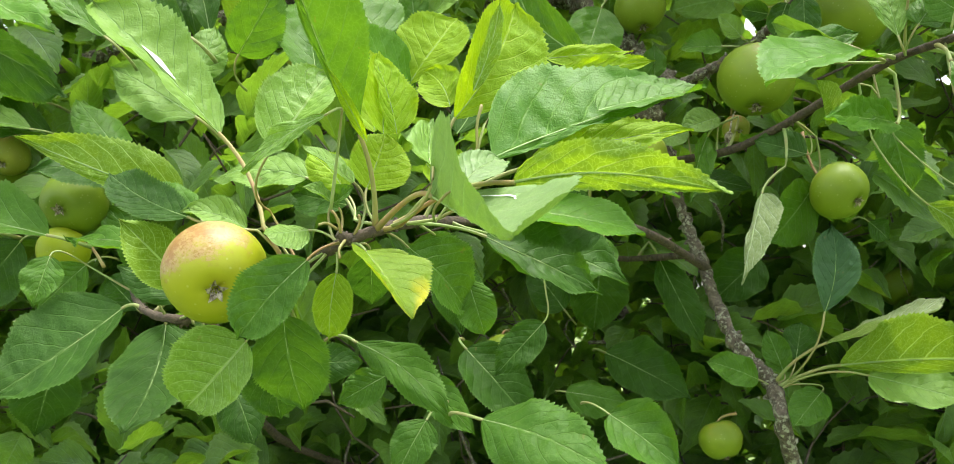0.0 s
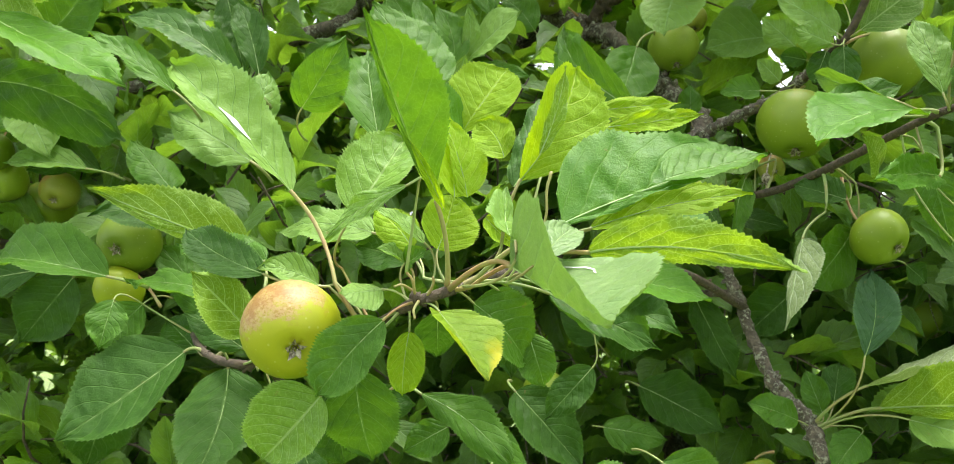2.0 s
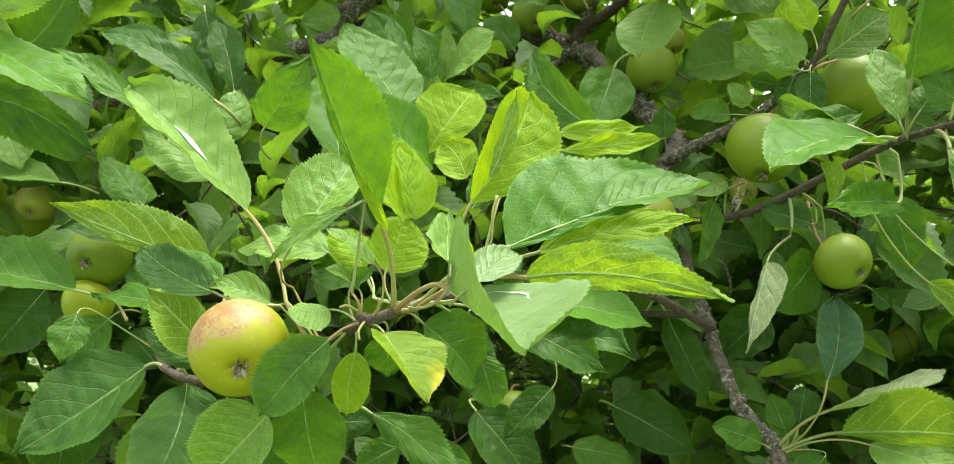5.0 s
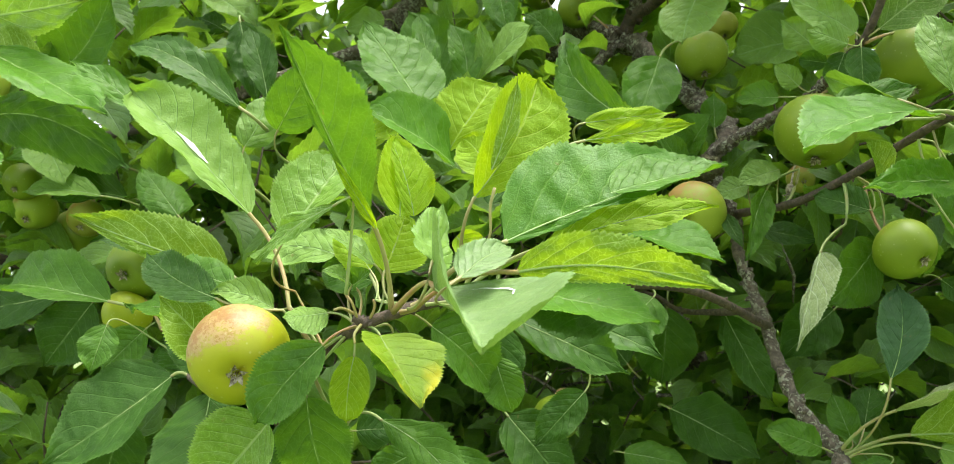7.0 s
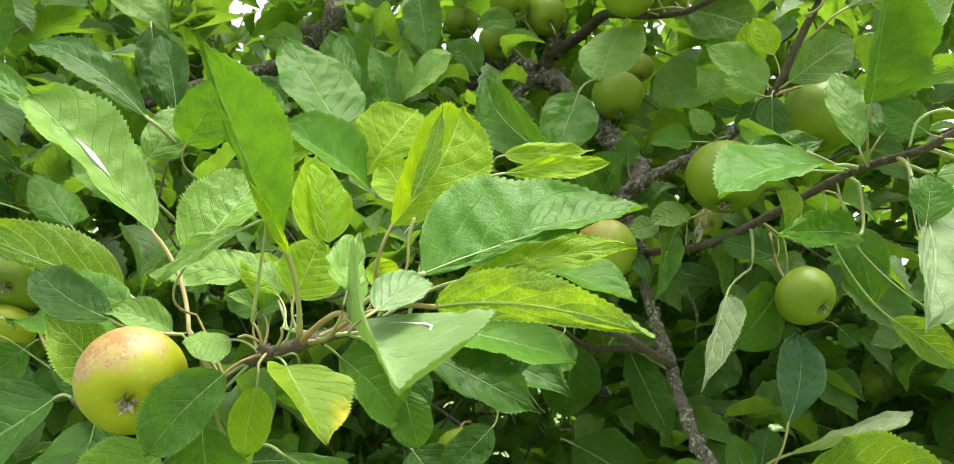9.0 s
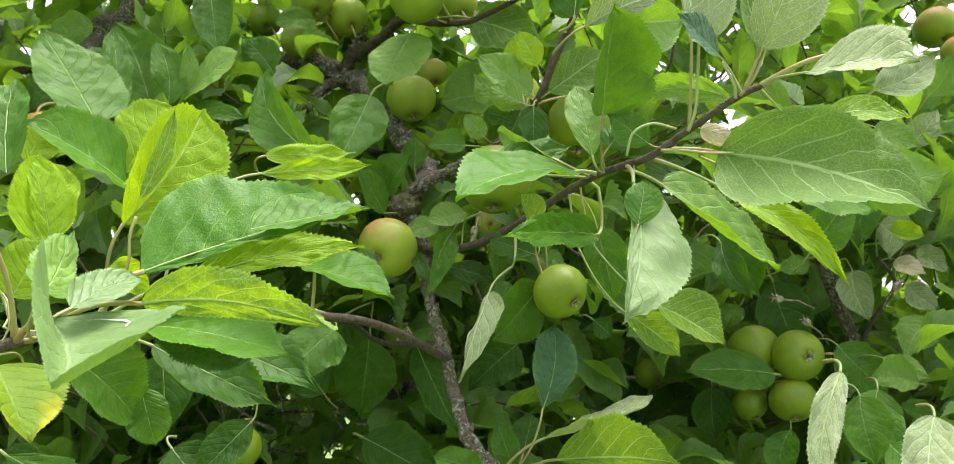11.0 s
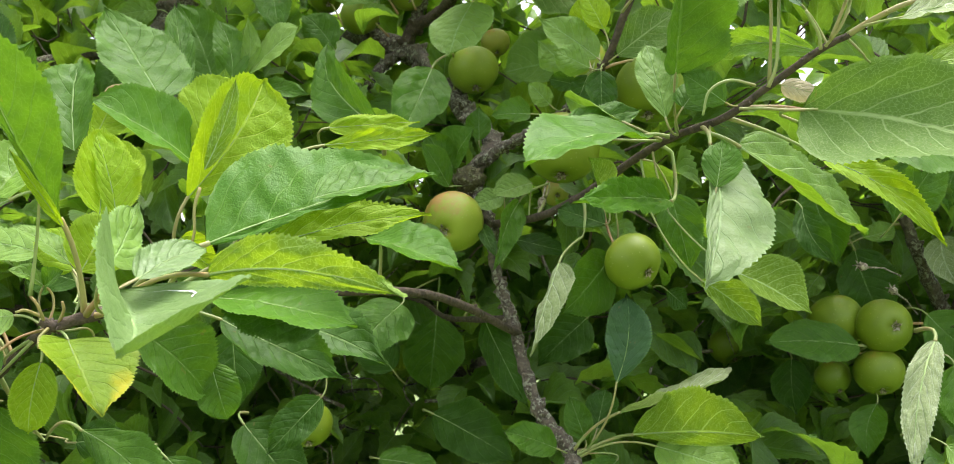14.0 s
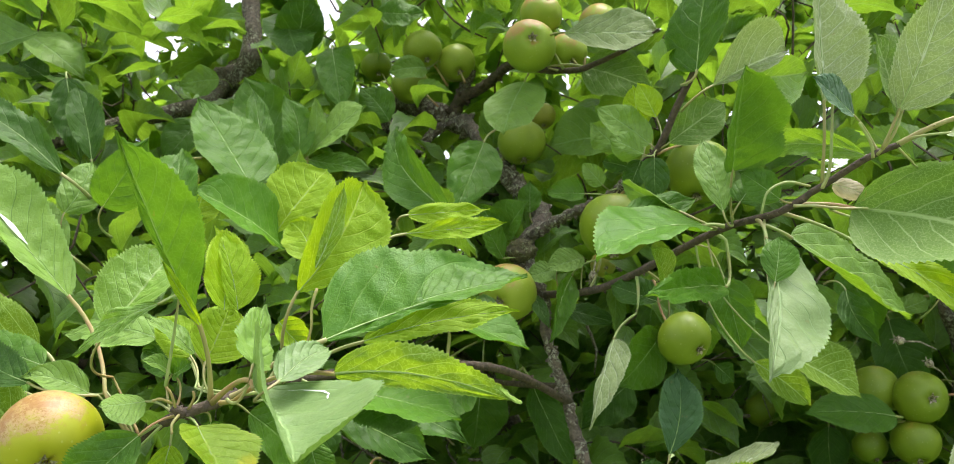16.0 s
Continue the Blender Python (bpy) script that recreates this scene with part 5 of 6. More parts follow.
leaf(upright_twig, (0.296, 0.88, 1.795), (0.271, 0.88, 1.801), (0.293, 0.89, 1.781), 0.018, (0.01, -1.00, 0.03), 10, 10, 0.03, 0, "dark", widest=.5, blunt=.5)
leaf(upright_twig, (0.253, 0.89, 1.769), (0.213, 0.89, 1.77), (0.285, 0.9, 1.768), 0.029, (0.01, -0.97, 0.26), 10, 10, 0.03, 0, "mature")
leaf(upright_twig, (0.272, 0.89, 1.778), (0.252, 0.89, 1.801), (0.282, 0.9, 1.774), 0.021, (0.03, -1.00, 0.03), 10, 10, 0.03, 0, "pale")
leaf(upright_twig, (0.303, 0.84, 1.792), (0.29, 0.84, 1.762), (0.312, 0.84, 1.799), 0.023, (0.00, -1.00, -0.00), 10, 10, 0.03, 0, "dark", widest=.5, blunt=.5)
leaf(upright_twig, (0.297, 0.92, 1.82), (0.265, 0.92, 1.854), (0.316, 0.88, 1.816), 0.034, (0.05, -1.00, 0.04), 10, 10, 0.03, 0, "pale")
leaf(upright_twig, (0.306, 0.86, 1.83), (0.3, 0.85, 1.872), (0.316, 0.85, 1.815), 0.031, (-0.04, -0.97, -0.24), 10, 20, 0.03, 0, "young")
# limb shoots
leaf(limb, (0.201, 1.021, 1.935), (0.173, 0.979, 1.856), (0.224, 1.040, 1.972), 0.0752, (-0.17, -0.85, 0.50), 7, -1, 0.015, 0.037, "pale", widest=0.46, blunt=0.60, left_share=1.06, right_share=0.93, form=(-3, -0.08, -0.01, -0.010))
leaf(limb, (0.319, 1.117, 1.890), (0.238, 1.109, 1.876), (0.318, 1.120, 1.882), 0.0760, (0.03, -0.93, 0.36), 14, 13, 0.038, 0.019, "pale", widest=0.46, blunt=0.70, left_share=0.89, right_share=1.17, form=(3, 0.08, 0.03, -0.008))
leaf(limb, (0.151, 1.070, 1.873), (0.116, 1.000, 1.771), (0.176, 1.100, 1.900), 0.0683, (0.21, -0.84, 0.50), 9, 9, 0.031, -0.008, "gloss", widest=0.43, blunt=0.79, left_share=1.01, right_share=0.95, form=(-1, 0.00, 0.01, 0.001))
leaf(limb, (0.169, 1, 1.737), (0.146, 0.99, 1.777), (0.183, 1.005, 1.727), 0.034, (0.23, -0.97, -0.11), 8, 8, 0.03, 0, "mature")
leaf(limb, (0.204, 1.02, 1.772), (0.205, 1.02, 1.812), (0.211, 1.02, 1.758), 0.029, (-0.01, -1.00, 0.00), 8, 8, 0.03, 0, "mature")
leaf(limb, (0.170, 0.971, 1.712), (0.143, 0.946, 1.755), (0.170, 0.970, 1.712), 0.0355, (0.66, -0.75, -0.02), 12, 8, 0.020, 0.008, "mature", widest=0.48, blunt=0.79, left_share=0.97, right_share=1.03, form=(4, -0.01, 0.01, -0.004))
leaf(limb, (0.172, 1.002, 1.741), (0.199, 0.978, 1.778), (0.173, 1.000, 1.740), 0.0548, (-0.69, -0.73, 0.02), 15, 22, 0.039, -0.015, "mature", widest=0.43, blunt=0.77, left_share=1.11, right_share=0.96, form=(7, 0.08, 0.06, 0.007))
leaf(limb, (0.227, 0.949, 1.697), (0.193, 0.944, 1.687), (0.227, 0.950, 1.697), 0.0264, (0.04, -0.91, 0.40), 10, 10, 0.020, 0.003, "pale", widest=0.45, blunt=0.79, left_share=0.99, right_share=1.02, form=(2, 0.00, -0.00, -0.001))
leaf(limb, (0.202, 0.950, 1.670), (0.216, 0.920, 1.632), (0.202, 0.950, 1.670), 0.0161, (-0.00, -0.79, 0.62), 10, 9, 0.017, 0.008, "dark", widest=0.44, blunt=0.80, left_share=0.98, right_share=1.01, form=(-0, -0.00, -0.00, -0.002))
leaf(limb, (0.240, 1.000, 1.657), (0.297, 0.981, 1.639), (0.240, 1.000, 1.657), 0.0289, (-0.11, -0.83, 0.55), 8, 9, 0.010, 0.002, "dark", widest=0.47, blunt=0.77, left_share=0.99, right_share=1.01, form=(-5, -0.01, -0.02, -0.006))
leaf(limb, (0.255, 0.929, 1.707), (0.213, 0.914, 1.692), (0.255, 0.930, 1.706), 0.0317, (0.12, -0.85, 0.52), 14, 12, 0.028, 0.010, "pale", widest=0.44, blunt=0.79, left_share=0.95, right_share=1.05, form=(1, 0.03, 0.02, 0.003))
leaf(limb, (0.241, 0.920, 1.687), (0.211, 0.858, 1.615), (0.272, 0.920, 1.705), 0.0312, (0.74, -0.63, 0.22), 20, 27, 0.056, 0.077, "mature", widest=0.44, blunt=0.80, left_share=1.02, right_share=0.97, form=(1, 0.04, 0.01, 0.004))
leaf(limb, (0.104, 0.759, 1.637), (0.183, 0.722, 1.606), (0.114, 0.760, 1.660), 0.0578, (0.10, -0.48, 0.87), 14, 20, 0.075, 0.081, "gloss", widest=0.47, blunt=0.75, left_share=1.11, right_share=0.98, form=(-10, 0.07, 0.05, 0.002))
leaf(front_shoot, (-0.047, 0.718, 1.745), (-0.104, 0.746, 1.829), (-0.056, 0.780, 1.734), 0.0660, (0.38, -0.77, 0.51), 12, 1, 0.001, 0.004, "mature", widest=0.38, blunt=0.72, left_share=0.87, right_share=1.14, form=(12, -0.05, 0.01, -0.008))
# lower spur on the lichened branch
leaf(hanging_branch, (0.327, 0.830, 1.466), (0.396, 0.681, 1.481), (0.289, 0.855, 1.450), 0.0726, (-0.91, -0.42, 0.05), 9, -19, -0.030, -0.017, "under", widest=0.52, blunt=0.74, left_share=0.96, right_share=0.31, form=(-6, -0.05, 0.03, -0.026))
leaf(hanging_branch, (0.316, 0.825, 1.486), (0.417, 0.826, 1.521), (0.284, 0.855, 1.450), 0.0654, (-0.31, -0.22, 0.92), 3, 26, -0.005, 0.119, "silver", widest=0.46, blunt=0.78, left_share=0.95, right_share=1.14, form=(-32, 0.06, -0.19, -0.011))
leaf(hanging_branch, (0.313, 0.815, 1.512), (0.328, 0.832, 1.590), (0.289, 0.860, 1.449), 0.0420, (-0.14, -0.96, 0.24), 28, 8, 0.043, 0.073, "blue", widest=0.56, blunt=0.79, left_share=1.04, right_share=0.96, form=(9, 0.02, 0.04, 0.007))
leaf(hanging_branch, (0.318, 0.844, 1.624), (0.269, 0.819, 1.573), (0.322, 0.840, 1.668), 0.0580, (0.52, -0.85, -0.09), 2, 13, 0.033, -0.011, "mature", widest=0.46, blunt=0.81, left_share=1.04, right_share=0.99, form=(3, 0.04, -0.05, 0.001))
leaf(hanging_branch, (0.313, 0.84, 1.653), (0.272, 0.86, 1.671), (0.317, 0.84, 1.668), 0.035, (-0.31, -0.90, 0.31), 8, 8, 0.03, 0, "dark")
leaf(hanging_branch, (0.268, 0.821, 1.618), (0.236, 0.771, 1.538), (0.291, 0.830, 1.641), 0.0460, (-0.35, -0.73, 0.59), 16, -16, 0.039, -0.011, "silver", widest=0.41, blunt=0.82, left_share=1.03, right_share=0.22, form=(-10, -0.00, 0.04, 0.000))
leaf(hanging_branch, (0.263, 0.85, 1.453), (0.218, 0.832, 1.473), (0.281, 0.86, 1.449), 0.029, (0.47, -0.83, 0.31), 6, 6, 0.03, 0, "mature", widest=.5, blunt=.5)
leaf(hanging_branch, (0.293, 0.88, 1.455), (0.28, 0.88, 1.496), (0.289, 0.87, 1.449), 0.026, (0.02, -1.00, 0.01), 6, 6, 0.03, 0, "mature")
leaf(hanging_branch, (0.304, 0.88, 1.466), (0.317, 0.9, 1.502), (0.293, 0.87, 1.448), 0.031, (-0.08, -0.86, 0.51), 6, 6, 0.03, 0, "dark")
leaf(hanging_branch, (0.341, 0.8, 1.46), (0.404, 0.76, 1.441), (0.288, 0.85, 1.448), 0.055, (-0.21, -0.68, 0.70), 6, 6, 0.03, 0, "pale")
leaf(hanging_branch, (0.315, 0.84, 1.443), (0.283, 0.82, 1.415), (0.291, 0.85, 1.448), 0.033, (-0.04, -0.78, 0.62), 6, 6, 0.03, 0, "mature")
leaf(hanging_branch, (0.373, 0.87, 1.593), (0.395, 0.88, 1.575), (0.36, 0.86, 1.634), 0.022, (0.37, -0.93, -0.05), 6, 6, 0.03, 0, "dark")
# inner leaves below the limb
leaf(inner_twig, (0.145, 1.214, 1.580), (0.133, 1.234, 1.479), (0.149, 1.240, 1.630), 0.0842, (0.28, -0.94, -0.22), 9, 14, 0.050, 0.010, "mature", widest=0.48, blunt=0.78, left_share=0.99, right_share=1.09, form=(-5, 0.08, 0.02, 0.012))
leaf(inner_twig, (0.205, 1.068, 1.572), (0.254, 1.081, 1.468), (0.195, 1.070, 1.591), 0.0472, (0.34, -0.94, 0.04), 5, 10, 0.023, 0.019, "dark", widest=0.44, blunt=0.76, left_share=1.00, right_share=0.98, form=(-4, 0.03, -0.01, -0.005))
leaf(inner_twig, (0.143, 1.27, 1.555), (0.058, 1.27, 1.6), (0.168, 1.27, 1.546), 0.069, (0.15, -0.95, 0.28), 6, 6, 0.03, 0, "mature")
leaf(inner_twig, (0.129, 0.82, 1.585), (0.093, 0.77, 1.549), (0.097, 0.82, 1.608), 0.051, (0.35, -0.70, 0.62), 6, 6, 0.03, 0, "mature")
leaf(inner_twig, (0.141, 1.12, 1.46), (0.235, 1.07, 1.413), (0.118, 1.12, 1.468), 0.068, (-0.13, -0.80, 0.59), 6, 6, 0.03, 0, "dark")
leaf(inner_twig, (0.008, 0.72, 1.566), (0.013, 0.72, 1.506), (-0.011, 0.72, 1.576), 0.043, (0.37, -0.93, 0.04), 6, 6, 0.03, 0, "dark")
leaf(inner_twig, (0.332, 1.12, 1.57), (0.269, 1.12, 1.515), (0.347, 1.12, 1.574), 0.060, (-0.15, -0.97, 0.17), 6, 6, 0.03, 0, "dark")
leaf(inner_twig, (0.058, 0.64, 1.573), (0.134, 0.62, 1.545), (0.027, 0.62, 1.582), 0.049, (0.06, -0.73, 0.69), 6, 20, 0.05, 0, "dark")
# far right spray
leaf(far_branch, (0.622, 1.026, 1.531), (0.507, 1.003, 1.536), (0.679, 1.040, 1.543), 0.0593, (0.18, -0.77, 0.61), 5, 11, 0.007, 0.042, "mature", widest=0.44, blunt=0.77, left_share=1.00, right_share=0.92, form=(-2, -0.04, -0.03, -0.016))
leaf(far_branch, (0.552, 0.74, 1.544), (0.497, 0.68, 1.439), (0.587, 0.77, 1.552), 0.026, (-0.19, -0.81, 0.56), 12, 12, 0.03, 0.05, "silver")
leaf(far_branch, (0.611, 0.82, 1.518), (0.613, 0.8, 1.459), (0.607, 0.82, 1.541), 0.045, (-0.27, -0.91, 0.30), 8, 8, 0.03, 0.05, "mature")
leaf(far_branch, (0.657, 0.87, 1.521), (0.634, 0.84, 1.448), (0.64, 0.87, 1.545), 0.056, (-0.16, -0.89, 0.42), 8, 8, 0.03, 0.05, "mature")
leaf(far_branch, (0.697, 1.02, 1.564), (0.74, 0.99, 1.512), (0.685, 1.02, 1.55), 0.054, (-0.33, -0.91, 0.25), 8, 8, 0.03, 0.05, "mature")
leaf(far_branch, (0.631, 0.74, 1.506), (0.588, 0.68, 1.434), (0.64, 0.76, 1.53), 0.041, (-0.24, -0.67, 0.70), 8, 8, 0.03, 0.05, "silver")
leaf(far_branch, (0.637, 0.82, 1.473), (0.666, 0.78, 1.439), (0.619, 0.84, 1.483), 0.043, (-0.34, -0.74, 0.58), 8, 8, 0.03, 0.05, "gloss")
leaf(far_branch, (0.58, 1.12, 1.514), (0.583, 1.12, 1.446), (0.588, 1.12, 1.529), 0.049, (-0.23, -0.97, -0.01), 8, 8, 0.03, 0.05, "dark")
leaf(far_branch, (0.634, 1.02, 1.468), (0.611, 1, 1.413), (0.643, 1.02, 1.481), 0.039, (-0.27, -0.86, 0.43), 20, 8, 0.03, 0.1, "mature")
leaf(far_branch, (0.642, 1.17, 1.617), (0.619, 1.17, 1.584), (0.614, 1.17, 1.642), 0.029, (-0.29, -0.93, 0.21), 8, 8, 0.03, 0.05, "pale")
leaf(far_branch, (0.578, 1.02, 1.71), (0.597, 1, 1.625), (0.564, 1.02, 1.725), 0.056, (-0.27, -0.95, 0.16), 8, 18, 0.05, 0.05, "mature")
leaf(far_branch, (0.732, 0.92, 1.523), (0.679, 0.92, 1.531), (0.76, 0.92, 1.529), 0.038, (0.08, -0.85, 0.52), 8, 8, 0.03, 0.05, "pale")
leaf(far_branch, (0.83, 1.12, 1.61), (0.895, 1.12, 1.593), (0.806, 1.12, 1.618), 0.048, (0.11, -0.90, 0.42), 8, 8, 0.03, 0.05, "young")
leaf(far_branch, (0.747, 1.02, 1.768), (0.781, 1.02, 1.715), (0.742, 1.02, 1.79), 0.045, (-0.19, -0.97, -0.12), 8, 8, 0.03, 0.05, "young")
leaf(far_branch, (0.586, 1.32, 1.517), (0.527, 1.32, 1.446), (0.606, 1.32, 1.534), 0.066, (-0.27, -0.94, 0.22), 8, 8, 0.03, 0.05, "dark")
leaf(far_branch, (0.69, 1.17, 1.649), (0.726, 1.17, 1.549), (0.683, 1.17, 1.665), 0.076, (-0.21, -0.98, -0.07), 8, 8, 0.03, 0.05, "dark")
# upper leaves
leaf(top_twig, (-0.222, 0.76, 1.731), (-0.208, 0.78, 1.785), (-0.235, 0.76, 1.72), 0.036, (0.53, -0.83, 0.16), 8, 8, 0.03, 0.05, "pale")
leaf(top_twig, (-0.250, 0.867, 1.804), (-0.279, 0.883, 1.891), (-0.253, 0.880, 1.797), 0.0379, (0.33, -0.90, 0.28), 22, 20, 0.060, 0.025, "dark", widest=0.51, blunt=0.76, left_share=0.99, right_share=0.99, form=(4, 0.04, 0.05, 0.012))
leaf(top_twig, (-0.116, 1.17, 2.028), (-0.091, 1.12, 2.104), (-0.157, 1.22, 2.131), 0.068, (0.06, -0.82, -0.56), 8, 8, 0.03, 0.05, "dark")
leaf(top_twig, (-0.126, 1.17, 2.091), (-0.093, 1.12, 2.009), (-0.166, 1.22, 2.141), 0.073, (0.08, -0.84, 0.54), 8, 8, 0.03, 0.05, "dark")
leaf(top_twig, (-0.062, 0.97, 1.829), (-0.081, 0.97, 1.909), (-0.064, 0.98, 1.821), 0.038, (0.19, -0.98, 0.05), 25, 8, 0.03, 0.1, "mature")
leaf(top_twig, (-0.053, 0.980, 1.834), (-0.045, 0.971, 1.904), (-0.060, 0.980, 1.821), 0.0211, (0.33, -0.93, -0.16), 10, 8, 0.034, 0.081, "pale", widest=0.46, blunt=0.80, left_share=0.92, right_share=1.06, form=(1, 0.00, 0.00, 0.003))
leaf(top_twig, (-0.051, 0.985, 1.839), (0.017, 0.952, 1.886), (-0.057, 0.980, 1.823), 0.0720, (-0.58, -0.74, 0.34), -3, 19, 0.055, 0.033, "pale", widest=0.50, blunt=0.76, left_share=1.17, right_share=0.98, form=(-24, 0.04, -0.10, 0.011))
leaf(top_twig, (-0.051, 0.980, 1.830), (0.024, 0.953, 1.812), (-0.060, 0.980, 1.821), 0.0363, (-0.16, -0.81, 0.56), 5, 15, 0.040, 0.047, "mature", widest=0.46, blunt=0.78, left_share=1.00, right_share=0.99, form=(-3, 0.00, -0.03, -0.006))
leaf(top_twig, (-0.106, 1.07, 1.838), (-0.156, 1.07, 1.966), (-0.09, 1.07, 1.823), 0.081, (0.23, -0.97, 0.09), 8, 8, 0.05, 0.05, "mature")
leaf(top_twig, (0.026, 1.12, 1.915), (-0.015, 1.12, 1.965), (0.034, 1.12, 1.906), 0.047, (0.13, -0.99, 0.10), 8, 8, 0.05, 0.05, "mature")
leaf(top_twig, (0.009, 1.12, 2.068), (0.075, 1.12, 2.067), (-0.024, 1.12, 2.077), 0.047, (0.00, -0.99, 0.12), 8, 8, 0.05, 0.05, "mature")
leaf(top_twig, (0.244, 0.969, 1.976), (0.349, 0.927, 1.957), (0.227, 0.990, 1.979), 0.0673, (-0.27, -0.87, 0.41), 2, 16, 0.006, 0.008, "silver", widest=0.55, blunt=0.74, left_share=1.08, right_share=0.97, form=(-23, 0.01, -0.05, -0.027))
leaf(top_twig, (0.271, 1, 1.945), (0.35, 0.97, 1.904), (0.229, 1.02, 1.952), 0.064, (-0.20, -0.93, 0.30), 8, 14, 0.05, 0, "shade_under")
leaf(top_twig, (0.07, 1.2, 2.018), (0.022, 1.16, 2), (0.086, 1.22, 2.035), 0.040, (0.51, -0.78, 0.36), 8, 30, 0.05, 0, "pale")
leaf(top_twig, (-0.233, 1.22, 2.01), (-0.295, 1.22, 2.002), (-0.198, 1.22, 2.019), 0.045, (-0.04, -0.96, 0.26), 8, 8, 0.05, 0, "pale")
leaf(top_twig, (-0.468, 1.12, 2.043), (-0.358, 1.07, 1.961), (-0.494, 1.12, 2.065), 0.066, (0.10, -0.78, 0.61), 8, 8, 0.05, 0, "pale")
leaf(top_twig, (-0.043, 1.07, 1.998), (-0.022, 1.02, 1.905), (-0.057, 1.12, 2.034), 0.047, (0.09, -0.87, 0.49), 8, 8, 0.05, 0, "mature")
leaf(top_twig, (-0.258, 1.22, 1.947), (-0.289, 1.17, 1.88), (-0.249, 1.22, 1.956), 0.060, (0.36, -0.82, 0.45), 8, 8, 0.05, 0, "mature")
leaf(top_twig, (-0.431, 1.12, 1.979), (-0.473, 1.12, 2.005), (-0.406, 1.12, 1.97), 0.036, (0.23, -0.90, 0.37), 8, 8, 0.05, 0, "dark")
leaf(top_twig, (0.292, 0.97, 1.85), (0.326, 0.97, 1.825), (0.285, 0.97, 1.847), 0.030, (0.07, -0.99, 0.09), 8, 8, 0.05, 0, "mature")
# more leaves
leaf(inner_twig, (0.012, 0.74, 1.494), (0.066, 0.72, 1.435), (-0.003, 0.76, 1.502), 0.047, (0.11, -0.91, 0.40), 6, 6, 0.03, 0, "dark")
leaf(inner_twig, (0.091, 0.97, 1.431), (0.159, 0.97, 1.418), (0.078, 0.97, 1.438), 0.043, (0.09, -0.88, 0.47), 6, 6, 0.03, 0, "mature")
leaf(inner_twig, (-0.107, 0.72, 1.486), (-0.068, 0.72, 1.488), (-0.122, 0.74, 1.486), 0.028, (-0.02, -0.89, 0.46), 6, 6, 0.03, 0, "dark")
leaf(inner_twig, (0.094, 1.12, 1.513), (0.051, 1.12, 1.574), (0.101, 1.12, 1.498), 0.054, (0.24, -0.96, 0.17), 6, 6, 0.03, 0, "dark")
leaf(right_twig, (0.41, 0.652, 1.727), (0.437, 0.645, 1.716), (0.399, 0.64, 1.724), 0.015, (-0.25, -0.97, 0.02), 6, 6, 0.05, 0, "white")
leaf(far_branch, (0.772, 1.02, 1.7), (0.804, 1, 1.69), (0.758, 1.02, 1.708), 0.028, (-0.40, -0.84, 0.36), 20, 20, 0.08, 0.1, "young")
leaf(far_branch, (0.827, 1.07, 1.723), (0.781, 1.04, 1.666), (0.828, 1.07, 1.738), 0.036, (-0.24, -0.77, 0.60), 20, 20, 0.08, 0.1, "silver")
leaf(far_branch, (0.806, 1.07, 1.669), (0.826, 1.04, 1.65), (0.798, 1.07, 1.673), 0.029, (-0.49, -0.67, 0.56), 10, 20, 0.08, 0.1, "white")
leaf(far_branch, (0.753, 1.02, 1.738), (0.732, 1.02, 1.679), (0.758, 1.02, 1.752), 0.042, (-0.43, -0.89, 0.15), 10, 20, 0.05, 0.1, "mature")
leaf(far_branch, (0.85, 1.12, 1.641), (0.879, 1.1, 1.608), (0.834, 1.12, 1.65), 0.036, (-0.34, -0.91, 0.24), 10, 20, 0.05, 0.1, "silver")
leaf(far_branch, (0.871, 1.12, 1.69), (0.895, 1.1, 1.655), (0.855, 1.12, 1.698), 0.034, (-0.35, -0.90, 0.28), 10, 20, 0.05, 0.1, "silver")
leaf(far_branch, (0.776, 1.12, 1.659), (0.785, 1.1, 1.594), (0.769, 1.12, 1.675), 0.046, (-0.38, -0.90, 0.23), 10, 20, 0.05, 0.1, "silver")
leaf(far_branch, (0.815, 1.02, 1.59), (0.769, 1, 1.548), (0.824, 1.02, 1.604), 0.047, (-0.16, -0.81, 0.57), 10, 20, 0.05, 0.1, "pale")
leaf(far_branch, (0.773, 0.97, 1.792), (0.797, 0.95, 1.83), (0.765, 0.97, 1.778), 0.035, (-0.65, -0.76, 0.01), 10, 20, 0.05, 0.1, "silver")
leaf(far_branch, (0.674, 0.87, 1.787), (0.712, 0.85, 1.763), (0.661, 0.87, 1.794), 0.036, (-0.34, -0.91, 0.23), 10, 20, 0.05, 0.1, "pale")
leaf(far_branch, (0.768, 0.92, 1.835), (0.788, 0.9, 1.877), (0.76, 0.92, 1.821), 0.036, (-0.60, -0.80, -0.11), 10, 10, 0.05, 0.1, "pale")
leaf(far_branch, (0.648, 0.82, 1.81), (0.7, 0.8, 1.84), (0.622, 0.82, 1.792), 0.046, (-0.38, -0.92, 0.05), 10, 20, 0.05, 0.1, "silver")
leaf(far_branch, (0.629, 0.87, 1.711), (0.592, 0.87, 1.649), (0.641, 0.88, 1.726), 0.041, (-0.33, -0.92, 0.20), 10, 20, 0.05, 0.1, "mature")
